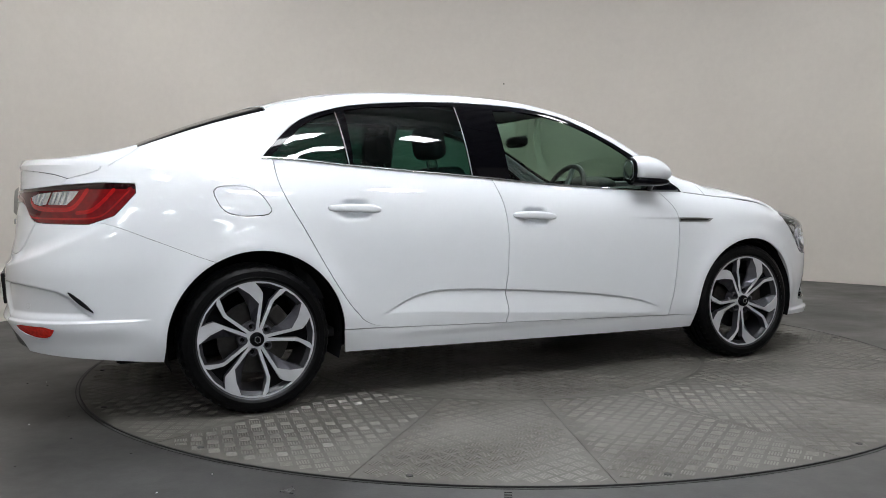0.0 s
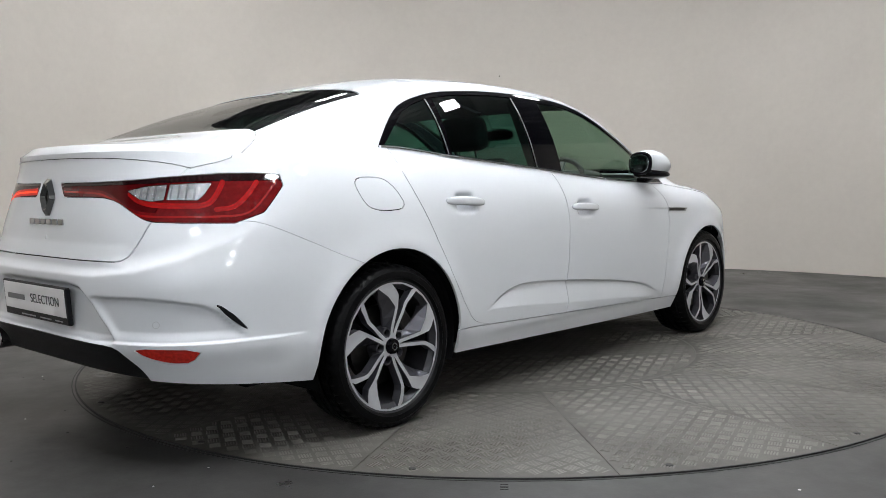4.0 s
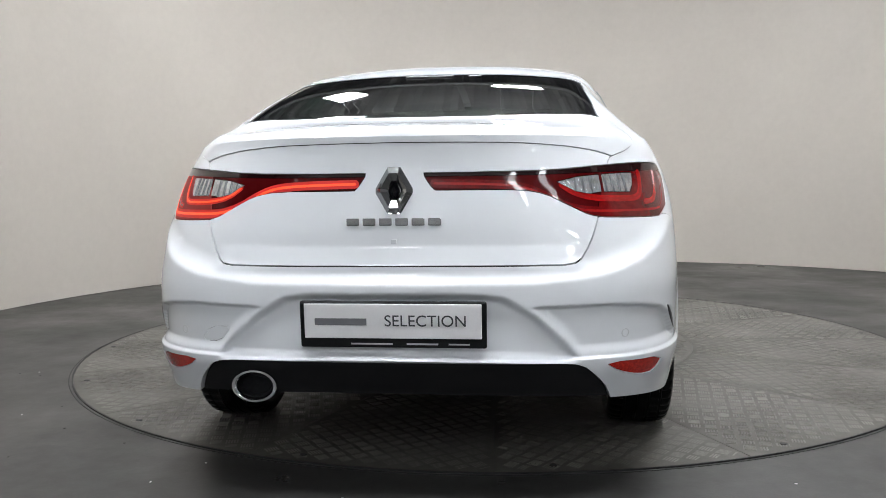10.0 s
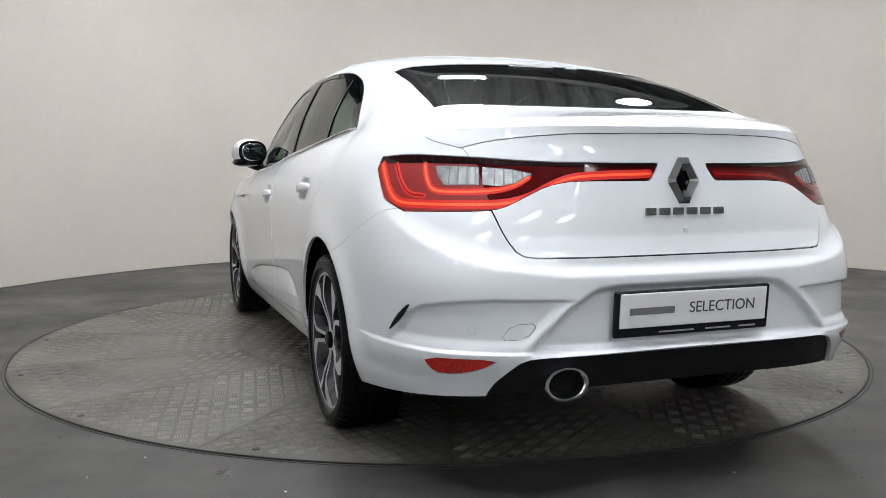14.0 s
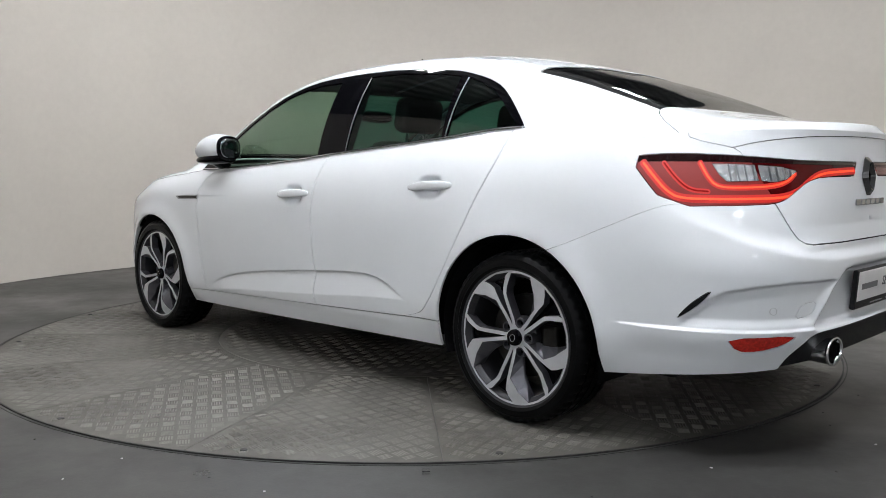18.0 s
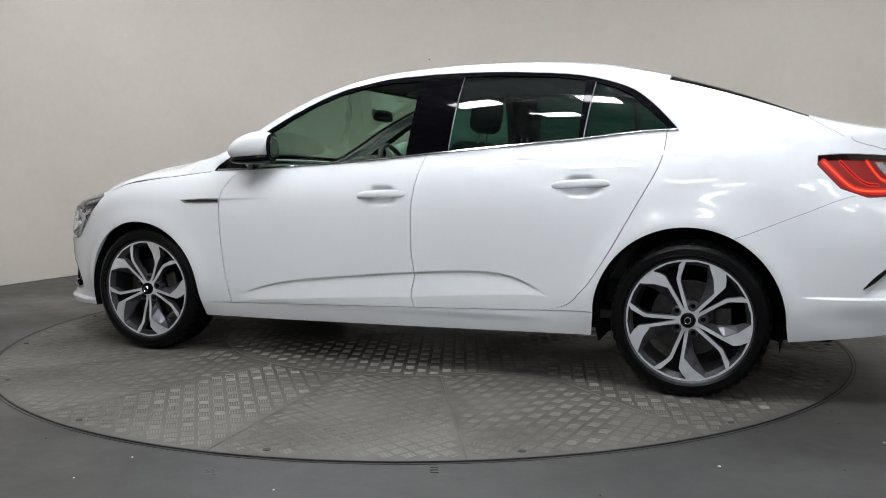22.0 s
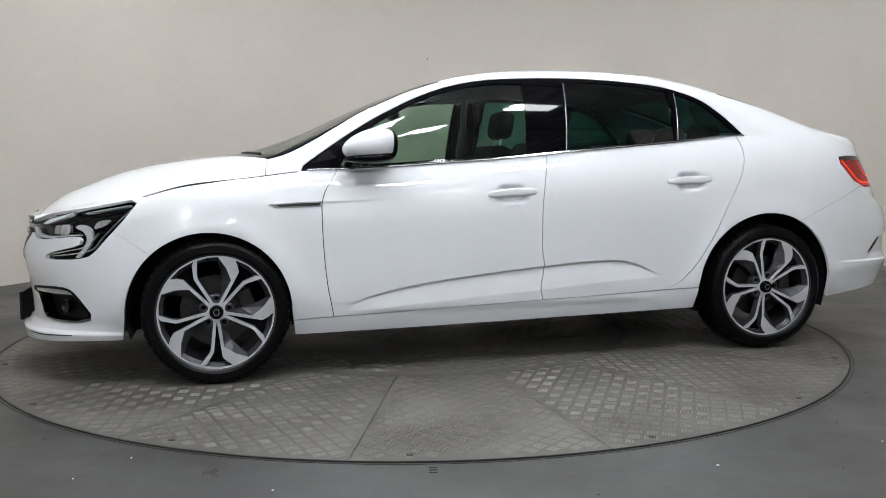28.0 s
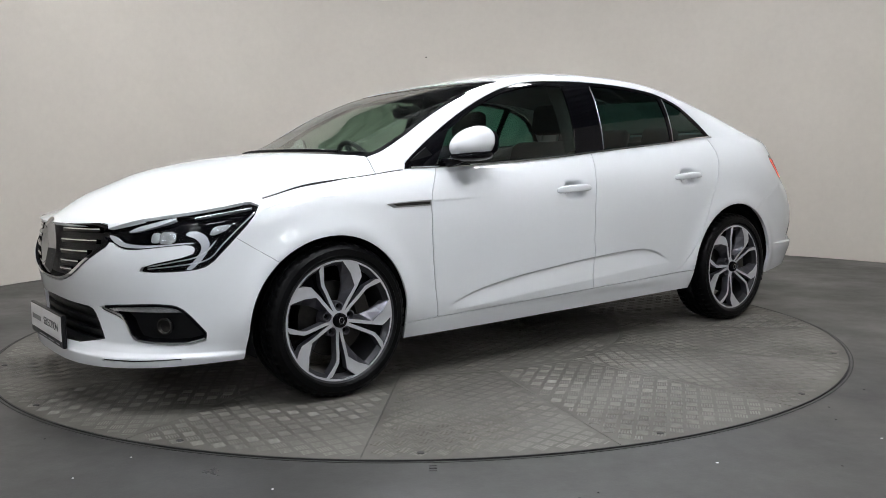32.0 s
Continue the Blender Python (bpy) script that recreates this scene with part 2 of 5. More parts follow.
def slab(outline, thick, plane="XY"):
    """A flat plate with the given outline, thick along its third axis from 0."""
    bm = bmesh.new()
    def at(a, b, c):
        return {"XY": (a, b, c), "XZ": (a, c, b), "YZ": (c, a, b)}[plane]
    lo = [bm.verts.new(at(a, b, 0)) for a, b in outline]
    hi = [bm.verts.new(at(a, b, thick)) for a, b in outline]
    bm.faces.new(lo)
    bm.faces.new(hi)
    n = len(outline)
    for i in range(n):
        bm.faces.new((lo[i], lo[(i + 1) % n], hi[(i + 1) % n], hi[i]))
    return bm


def thing(name, label, category, group="", kind="", at=None):
    ob = tagged(new(name), label, category, group, kind)
    if at is not None:
        ob.matrix_world = at
    return ob


# ---- the booth ----
WALL_MID, WALL_R, WALL_H = Vector((.62, .386)), 4.36, 3.1


def booth_wall():
    """A round wall, open towards the camera."""
    bm = bmesh.new()
    prof = [(WALL_R, 0), (WALL_R, WALL_H), (WALL_R + .12, WALL_H), (WALL_R + .12, 0)]
    a0, a1, n = radians(-50), radians(224), 180
    rings = []
    for k in range(n + 1):
        a = a0 + (a1 - a0) * k / n
        rings.append([bm.verts.new((WALL_MID.x + r * math.cos(a), WALL_MID.y + r * math.sin(a), z)) for r, z in prof])
    for i in range(n):
        for k in range(4):
            bm.faces.new((rings[i][k], rings[i][(k + 1) % 4], rings[i + 1][(k + 1) % 4], rings[i + 1][k]))
    bm.faces.new(rings[0])
    bm.faces.new(rings[-1])
    ob = part("wall_booth", bm, WALL, smooth=True)
    tagged(ob, "curved off-white painted wall round the turntable", "wall", kind="structure")


def plain_box_wall(name, size, at):
    # unseen walls, kept white so they bounce fill light onto the car
    ob = part(name, box(size, at), FILL_WALL)
    tagged(ob, "unseen white wall of the hall, added to bounce fill light", "wall", kind="structure")


def hall():
    ob = part("floor", box((18, 18, .2), (0, 0, -.104)), FLOOR)
    tagged(ob, "worn grey painted concrete floor", "floor", kind="structure")
    plain_box_wall("wall_north", (18.4, .2, 5.2), (0, 9.1, 2.4))
    plain_box_wall("wall_south", (18.4, .2, 5.2), (0, -9.1, 2.4))
    plain_box_wall("wall_west", (.2, 18, 5.2), (-9.1, 0, 2.4))
    plain_box_wall("wall_east", (.2, 18, 5.2), (9.1, 0, 2.4))
    bm = bmesh.new()                                        # corrugated roof with beams under it
    n = 200
    top = []
    for k in range(n + 1):
        x = -9.2 + 18.4 * k / n
        z = 4.9 + (.06 if k % 4 in (1, 2) else 0)
        top.append((bm.verts.new((x, -9.2, z)), bm.verts.new((x, 9.2, z))))
    for a, b in zip(top, top[1:]):
        bm.faces.new((a[0], b[0], b[1], a[1]))
    box((18.4, 18.4, .05), (0, 0, 5.0), bm=bm)
    for y in (-8.2, -5, -1.8, 1.4, 4.6):
        box((18, .18, .30), (0, y, 4.72), bm=bm)
    ob = part("ceiling", bm, ROOF_SHEET)
    tagged(ob, "dark corrugated metal roof on beams", "ceiling", kind="structure")


def battens():
    for k, (x, y, z, ln, wd, turn) in enumerate(BATTENS + HALL_AND_FILL_BATTENS):
        lamp = thing("ceiling_light", "white LED panel light under the roof, placed from reflections and for fill", "light fixture", "panel lights under the roof", at=pose(x, y, z, 0, 0, turn))
        part("housing", box((wd * .55, ln + .06, .05), (0, 0, .045), .008), HOUSING, lamp)
        part("diffuser", box((wd, ln, .03), (0, 0, .004), .006), LED if k < len(BATTENS) else LED_DIM, lamp, "glowing white diffuser")
        for s in (-1, 1):
            part("hanger", tube([(0, s * ln * .35, .06), (0, s * ln * .35, 4.97 - z)], .006, 6), HOUSING, lamp)
# ---- turntable ----
DISC_R, CORE_R, WEDGES = 2.250, 1.12, 16


def tread_bars(inside, x0, x1, y0, y1, cell=.058, turn=0.0):
    """Five raised bars to a cell, turned crosswise from cell to cell, as one mesh."""
    c, s = math.cos(turn), math.sin(turn)
    verts, faces = [], []
    lim = int(max(abs(x0), abs(x1), abs(y0), abs(y1)) * 1.5 / cell) + 2
    for i in range(-lim, lim):
        for j in range(-lim, lim):
            wear = noise.noise(Vector((i * cell * 2.1, j * cell * 2.1, turn)))
            high = .0030 * min(1, max(.12, .55 + 1.3 * wear))
            for k in range(5):
                off = (k - 2) * .0098
                a, b = (off, 0) if (i + j) % 2 else (0, off)
                la, lb = (.0032, .021) if (i + j) % 2 else (.021, .0032)
                u, v = (i + .5) * cell + a, (j + .5) * cell + b
                px, py = u * c - v * s, u * s + v * c
                if not inside(px, py):
                    continue
                n = len(verts)
                for z, f in ((0, 1.0), (high, .55)):
                    for du, dv in ((-1, -1), (1, -1), (1, 1), (-1, 1)):
                        uu, vv = u + du * la * (f if la < .01 else (.5 + f / 2)), v + dv * lb * (f if lb < .01 else (.5 + f / 2))
                        verts.append((uu * c - vv * s, uu * s + vv * c, z))
                faces += [(n + 4, n + 5, n + 6, n + 7)] + [(n + q, n + (q + 1) % 4, n + 4 + (q + 1) % 4, n + 4 + q) for q in range(4)]
    return verts, faces


def mesh_part(name, verts, faces, mat, parent, kind=""):
    me = bpy.data.meshes.new(name)
    me.from_pydata(verts, [], faces)
    me.materials.append(mat)
    ob = new(name, me)
    ob.parent = parent
    if kind:
        ob["kind"] = kind
    return ob


def turntable():
    top = thing("turntable", "round steel turntable of worn tread plates set in the floor", "turntable")
    half = math.pi / WEDGES
    gap = .0018

    def wedge_outline():
        pts = []
        for k in range(13):
            a = -half + 2 * half * k / 12
            pts.append((DISC_R - .012, a))
        out = [(r * math.cos(a), r * math.sin(a)) for r, a in pts]
        inn = [(CORE_R * math.cos(a), CORE_R * math.sin(a)) for a in np.linspace(half, -half, 9)]
        shift = lambda p: (p[0], p[1] - math.copysign(gap, p[1]) if abs(p[1]) > .01 else p[1])
        return [shift(p) for p in out + inn]
    outline = wedge_outline()
    first = part("tread_plate", slab(outline, -.02), TREAD, top)

    def in_wedge(x, y):
        r, a = math.hypot(x, y), abs(math.atan2(y, x))
        return CORE_R + .03 < r < DISC_R - .05 and r * (half - a) > .024
    v, f = tread_bars(in_wedge, 0, DISC_R, -1, 1, turn=radians(45))
    bars = mesh_part("tread_relief", v, f, TREAD_BAR, first, "stuff")
    for k in range(WEDGES):
        at = pose(0, 0, 0, 0, 0, 3.5 + 11.25 + 22.5 * k)
        if k == 0:
            first.matrix_local = at
            continue
        p = new("tread_plate", first.data)
        p.parent, p.matrix_local = top, at
        b = new("tread_relief", bars.data)
        b.parent, b["kind"] = p, "stuff"
    core = part("middle_plate", slab([((CORE_R - .003) * math.cos(a), (CORE_R - .003) * math.sin(a)) for a in np.linspace(0, 2 * math.pi, 97)[:-1]], -.02), TREAD, top)
    v, f = tread_bars(lambda x, y: math.hypot(x, y) < CORE_R - .04, -CORE_R, CORE_R, -CORE_R, CORE_R, turn=radians(20))
    mesh_part("tread_relief", v, f, TREAD_BAR, core, "stuff")
    part("edge_band", lathe([(DISC_R - .010, .0015), (DISC_R - .004, .0015), (DISC_R - .003, -.05), (DISC_R - .012, -.05)], 160, "Z", True), RIM_STEEL, top, smooth=True)
    for k in range(WEDGES):
        a = radians(3.5 + 22.5 * k + 5)
        part("fixing_bolt", lathe([(.001, .004), (.011, .004), (.013, .002), (.014, 0)], 12, "Z"), RIM_STEEL, top, at=pose((DISC_R - .07) * math.cos(a), (DISC_R - .07) * math.sin(a), 0), smooth=True)
    return top


def floor_ring():
    ob = part("trim_ring", lathe([(DISC_R + .005, -.010), (DISC_R + .007, -.0025), (DISC_R + .011, -.0025), (DISC_R + .012, -.02), (DISC_R + .005, -.02)], 160, "Z", True), RIM_STEEL, smooth=True)
    tagged(ob, "thin dark steel ring round the turntable's gap", "floor trim", kind="structure")


# ---- car surface: plan outlines stacked by height, and sections over the cabin ----
def spline(*pts):
    """A smooth curve through (x, value) pairs, flat beyond both ends."""
    px = np.array([p[0] for p in pts], float)
    py = np.array([p[1] for p in pts], float)
    order = np.argsort(px)
    px, py = px[order], py[order]
    step = np.diff(py) / np.diff(px)
    slope = np.concatenate([[step[0]], (step[:-1] + step[1:]) / 2, [step[-1]]])
    turn = np.concatenate([[False], step[:-1] * step[1:] <= 0, [False]])
    slope[turn] = 0

    def value(x):
        x = np.clip(np.asarray(x, float), px[0], px[-1])
        i = np.clip(np.searchsorted(px, x) - 1, 0, len(px) - 2)
        gap = px[i + 1] - px[i]
        t = (x - px[i]) / gap
        a, b = py[i], py[i + 1]
        return (a * (2 * t**3 - 3 * t**2 + 1) + b * (3 * t**2 - 2 * t**3)
                + gap * (slope[i] * (t**3 - 2 * t**2 + t) + slope[i + 1] * (t**3 - t**2)))
    return value


SIDE_REAR, SIDE_FRONT = 0.05, 2.62          # where the corners begin
rear_x = spline((.20, -.90), (.30, -.935), (.40, -.965), (.47, -.972), (.54, -.969), (.62, -.963), (.70, -.956), (.80, -.947), (.90, -.935), (.97, -.926), (1.03, -.920), (1.07, -.918))
boot_x = spline((.50, -.955), (.62, -.938), (.69, -.929), (.80, -.918), (.90, -.904), (.97, -.895), (1.03, -.892), (1.07, -.894))
front_x = spline((.17, 3.60), (.22, 3.605), (.28, 3.575), (.40, 3.58), (.50, 3.60), (.58, 3.61), (.68, 3.60), (.76, 3.575), (.82, 3.54))
rear_n = spline((.2, 4.0), (.35, 4.2), (.6, 4.2), (.72, 3.8), (.85, 3.3), (1.0, 2.9), (1.1, 2.8))
front_n = spline((.2, 3.0), (.45, 2.8), (.6, 2.65), (.85, 2.5))
side_low = spline((.15, .80), (.20, .825), (.28, .850), (.36, .862), (.46, .868), (.58, .873), (.70, .877), (.76, .877))
edge_z = spline((-.95, 1.062), (-.8, 1.058), (-.6, 1.05), (-.4, 1.062), (-.2, 1.075), (.09, 1.084), (.48, 1.05), (1.16, .994), (1.4, .972), (2.1, .930), (2.34, .924), (2.53, .903), (2.69, .888), (2.85, .868), (3.03, .820), (3.2, .785), (3.35, .760), (3.5, .735), (3.6, .722))
edge_y = spline((-.95, .79), (-.7, .795), (-.4, .795), (-.15, .765), (.08, .738), (.5, .770), (1.16, .795), (2.0, .797), (2.34, .790), (2.53, .80), (2.8, .815), (3.03, .822), (3.5, .83))
sill_z = spline((-.95, .316), (-.8, .301), (-.6, .277), (-.36, .250), (0, .235), (.38, .227), (1.4, .207), (2.34, .195), (2.8, .20), (3.09, .205), (3.4, .19), (3.6, .18))
crease_z = spline((.56, .385), (.60, .402), (.73, .463), (.86, .484), (1.01, .480), (1.22, .465), (1.40, .450), (1.87, .395), (2.03, .359), (2.16, .312))
crease_low = spline((.56, .385), (.62, .389), (1.22, .352), (2.11, .290), (2.16, .285))


def soft(a, b, x):
    t = np.clip((x - a) / (b - a), 0, 1)
    return t * t * (3 - 2 * t)


def lower_body(cols, rows):
    """The left half of the lower body: x, y, z, arc from the middle of the rear, arc from the middle of the front."""
    psi = np.linspace(0, np.pi / 2, cols[0], endpoint=False)
    mid = np.linspace(SIDE_REAR, SIDE_FRONT, cols[1], endpoint=False)
    phi = np.linspace(np.pi / 2, 0, cols[2])
    ends = [(psi, rear_n, -1), (phi, front_n, 1)]

    def nominal(a, n):
        r = (np.cos(a) ** n + np.sin(a) ** n) ** (-1 / n)
        return r * np.cos(a), r * np.sin(a)
    ra, _ = nominal(psi, 3.2)
    fa, _ = nominal(phi, 2.65)
    x_nom = np.concatenate([SIDE_REAR - (SIDE_REAR + .93) * ra, mid, SIDE_FRONT + (3.59 - SIDE_FRONT) * fa])
    fine = np.linspace(0, 1, 2001)
    weight = 1 + 1.6 * np.exp(-((fine - .25) / .16) ** 4) + .9 * np.exp(-((fine - .785) / .07) ** 4)
    cum = np.cumsum(weight)
    v = np.interp(np.linspace(0, 1, rows), (cum - cum[0]) / (cum[-1] - cum[0]), fine)[:, None]     # closer rows at the creases
    bottom, top = sill_z(x_nom)[None], edge_z(x_nom)[None]
    z = bottom + (top - bottom) * v
    drop = .877 - edge_y(x_nom)[None]
    wide = side_low(z) - drop * np.clip((z - .70) / (top - .70), 0, 1) ** 3
    nr, nf = rear_n(z), front_n(z)
    a = np.concatenate([psi, np.zeros(len(mid)), np.zeros(len(phi))])[None]
    b = np.concatenate([np.zeros(len(psi) + len(mid)), phi])[None]
    rr = (np.cos(a) ** nr + np.sin(a) ** nr) ** (-1 / nr)
    rf = (np.cos(b) ** nf + np.sin(b) ** nf) ** (-1 / nf)
    k, m = cols[0], cols[0] + cols[1]
    col = np.arange(len(x_nom))[None]
    x = np.where(col < k, SIDE_REAR - (SIDE_REAR - rear_x(z)) * rr * np.cos(a),
                 np.where(col < m, x_nom[None], SIDE_FRONT + (front_x(z) - SIDE_FRONT) * rf * np.cos(b)))
    y = wide * np.where(col < k, rr * np.sin(a), np.where(col < m, 1.0, rf * np.sin(b)))
    # outward direction in plan
    dx, dy = np.gradient(x, axis=1), np.gradient(y, axis=1)
    size = np.hypot(dx, dy) + 1e-9
    ox, oy = -dy / size, dx / size
    push = np.zeros_like(x)
    for hx, hr in ((0.01, .385), (2.735, .357)):           # wheel-arch lips
        d = np.hypot(x - hx, z - .318)
        side = (y > .6) * soft(.15, .4, z)
        push += side * (.016 * np.exp(-((d - hr) / .055) ** 2) + .006 * np.exp(-((d - hr) / .13) ** 2))
    zc, zl = crease_z(x), crease_low(x)                    # pressed feature along the doors
    on = (y > .7) * soft(.56, .75, x) * soft(2.17, 1.95, x)
    low = np.where(z > zc, 0, np.where(z > zl, -.0100 * soft(0, .008, zc - z) + .0150 * np.clip((zc - z) / np.maximum(zc - zl, .02), 0, 1) ** 1.2, .005 * soft(.262, .300, z)))
    push += on * low
    blade = .790 + (2.25 - x) * .030                       # short crease behind the wing blade
    push += (y > .7) * soft(1.88, 2.15, x) * soft(2.30, 2.26, x) * np.where(z < blade, -.0035 * soft(0, .010, blade - z) * soft(.09, .02, blade - z), 0)
    for gx, gz in ((1.362, .812), (.445, .860)):           # hollows behind the door handles
        push -= (y > .6) * .032 * np.exp(-((x - gx) / .056) ** 4 - ((z - gz) / .036) ** 4)
    # rear bumper: plate recess, hollow flanks, ledge over the lower band
    k0 = int(np.abs(v - .7576).argmin())
    way = np.concatenate([[0], np.cumsum(np.hypot(np.diff(x[k0]), np.diff(y[k0])))])[None]
    rear = soft(1.15, 1.0, way)
    arch_top = np.interp(way, [0, .24, .31, .39, .47, .52], [.612, .612, .604, .555, .482, .42])
    push += -rear * .026 * soft(arch_top + .004, arch_top - .020, z) * soft(.415, .45, z)
    brow = np.interp(way, [0, .42, .60, .71, .80, .85, .93, 1.0], [.55, .578, .581, .572, .556, .530, .448, .41])
    hollow = soft(brow + .002, brow - .009, z) * soft(arch_top, arch_top + .05, z) * soft(.97, .90, way)
    push += -rear * .015 * hollow * soft(.425, .47, z)
    push += rear * .010 * soft(.436, .428, z) * soft(.33, .41, z)
    ridge = np.interp(way, [0, .40, .58, .72, .86, .97], [.638, .642, .664, .700, .760, .815])
    rise = np.clip((z - ridge) / .060, 0, 1)               # above the ridge the surface leans in towards the boot
    push -= (boot_x(z) - rear_x(z)) * (1 - (1 - rise) ** 2) * soft(1.12, .60, way)
    push += .009 * np.clip((.748 - z) / .055, 0, 1) * soft(.66, .69, z) * soft(.56, .50, way)
    p2 = push.copy()                                       # soften the pressed edges at the tail
    p2[1:-1, 1:-1] = (push[1:-1, 1:-1] * 2 + push[:-2, 1:-1] + push[2:, 1:-1] + push[1:-1, :-2] + push[1:-1, 2:]) / 6
    push = push + (p2 - push) * (way < 1.05)
    # front bumper: the lip at the foot
    front = soft(3.0, 3.2, x)
    push += front * .012 * soft(.245, .225, z)
    x = x + ox * push
    y = y + oy * push
    y[:, 0] = 0
    y[:, -1] = 0
    mid_row = k0
    arc = np.concatenate([[0], np.cumsum(np.hypot(np.diff(x[mid_row]), np.diff(y[mid_row])))])
    arc = np.broadcast_to(arc[None], x.shape)
    return np.stack([x, y, z, arc, arc[0, -1] - arc], 2)


rail_y = spline((-.80, .68), (-.65, .665), (-.55, .645), (-.415, .605), (-.2, .590), (-.06, .580), (.16, .575), (.32, .592), (.6, .612), (1.0, .622), (1.4, .625), (1.67, .638), (1.94, .665), (2.05, .675), (2.21, .70), (2.40, .735), (2.53, .76), (2.8, .79), (3.03, .80))
rail_z = spline((-.80, 1.070), (-.65, 1.078), (-.55, 1.098), (-.415, 1.142), (-.2, 1.222), (-.06, 1.268), (.16, 1.328), (.32, 1.359), (.46, 1.379), (.6, 1.391), (.86, 1.402), (1.13, 1.401), (1.4, 1.389), (1.53, 1.371), (1.67, 1.338), (1.80, 1.290), (1.94, 1.226), (2.05, 1.166), (2.21, 1.070), (2.33, 1.005), (2.42, .975), (2.53, .925), (2.69, .900), (2.85, .878), (3.03, .825))
# heights along the middle line, by the place of the station at the car's edge
crown_z = spline((-.8, 1.071), (-.7, 1.088), (-.55, 1.109), (-.415, 1.144), (-.3, 1.198), (-.1, 1.276), (.1, 1.340), (.3, 1.395), (.5, 1.434), (.75, 1.453), (1, 1.454), (1.25, 1.438), (1.45, 1.405), (1.6, 1.369), (1.75, 1.310), (1.9, 1.235), (2.05, 1.156), (2.2, 1.082), (2.33, 1.021), (2.41, 1.003), (2.46, .997), (2.6, .968), (2.75, .921), (2.85, .870), (2.95, .812), (3.03, .742), (3.06, .722))
bow = spline((-.8, -.217), (-.6, -.173), (-.415, -.069), (0, -.037), (.3, -.030), (.8, .004), (1.3, .032), (1.6, .045), (1.9, .115), (2.2, .169), (2.42, .286), (2.7, .410), (3.03, .523))


def upper_body(edge, rows):
    """From the edge line (n, 3) of the lower body up over cabin, bonnet and boot to the middle: x, y, z."""
    out = []
    for ex, ey, ez in edge:
        ry, rz, cz, b = (float(c(ex)) for c in (rail_y, rail_z, crown_z, bow))
        ry = min(ry, ey - .004)
        t = np.linspace(0, 1, 60)
        gy = ey + (ry - ey) * t + .026 * np.sin(np.pi * t) * min(1, max(0, (rz - ez) / .25))
        gz = ez + (rz - ez) * t
        s = np.linspace(1, 0, 90)[1:]
        hy = ry * s
        hz = cz - (cz - rz) * s ** 2.6
        py, pz = np.concatenate([gy, hy]), np.concatenate([gz, hz])
        d = np.concatenate([[0], np.cumsum(np.hypot(np.diff(py), np.diff(pz)))])
        even = np.linspace(0, d[-1], 160)
        py, pz = np.interp(even, d, py), np.interp(even, d, pz)
        width = max(1, int(.045 / (even[1] + 1e-6)))
        for _ in range(3):
            for line in (py, pz):
                pad = np.concatenate([2 * line[0] - line[width:0:-1], line, (-1 if line is py else 1) * line[-2:-width - 2:-1]])
                c = np.cumsum(np.concatenate([[0], pad]))
                sm = (c[2 * width + 1:] - c[:-2 * width - 1]) / (2 * width + 1)
                line[:] = sm
        pick = np.linspace(0, 159, rows)
        py, pz = np.interp(pick, np.arange(160), py), np.interp(pick, np.arange(160), pz)
        py[-1] = 0
        py[0], pz[0] = ey, ez
        out.append(np.stack([ex + b * (1 - (py / ey) ** 2), py, pz], 1))
    return np.array(out).transpose(1, 0, 2)


# ---- cutting panels out of the car's surface ----
# A sheet is (vertices, triangles); a vertex is x, y, z, normal, and two places along the surface.
def sheet(grid, normals):
    rows, cols = grid.shape[:2]
    v = np.concatenate([grid[..., :3], normals, grid[..., 3:5]], 2).reshape(-1, 8)
    i = (np.arange(rows - 1)[:, None] * cols + np.arange(cols - 1)[None]).ravel()
    t = np.concatenate([np.stack([i, i + cols + 1, i + 1], 1), np.stack([i, i + cols, i + cols + 1], 1)])
    return v, t


def grid_normals(grid):
    du, dv = np.gradient(grid[..., :3], axis=1), np.gradient(grid[..., :3], axis=0)
    n = np.cross(dv, du)
    n /= np.linalg.norm(n, axis=2, keepdims=True) + 1e-12
    return n


def unit(v):
    v[:, 3:6] /= np.linalg.norm(v[:, 3:6], axis=1, keepdims=True) + 1e-12
    return v


def refine(sh, phi, size):
    """Split the triangles that an outline crosses until they are finer than size."""
    v, t = sh
    for _ in range(5):
        d = phi(v)[t]
        p = v[:, :3][t]
        e = np.linalg.norm(p - np.roll(p, 1, axis=1), axis=2).max(1)
        hot = (np.abs(d).min(1) < e * .8) & (e > size)
        if not hot.any():
            break
        tri = t[hot]
        mids = {}
        pairs = np.sort(np.concatenate([tri[:, [0, 1]], tri[:, [1, 2]], tri[:, [2, 0]]]), axis=1)
        keys, inv = np.unique(pairs[:, 0] * 10000000 + pairs[:, 1], return_inverse=True)
        a, b = keys // 10000000, keys % 10000000
        new_v = unit((v[a] + v[b]) / 2)
        base, n = len(v), len(tri)
        ab, bc, ca = base + inv[:n], base + inv[n:2 * n], base + inv[2 * n:]
        v = np.concatenate([v, new_v])
        t = np.concatenate([t[~hot], np.stack([tri[:, 0], ab, ca], 1), np.stack([ab, tri[:, 1], bc], 1), np.stack([ca, bc, tri[:, 2]], 1), np.stack([ab, bc, ca], 1)])
    return v, t


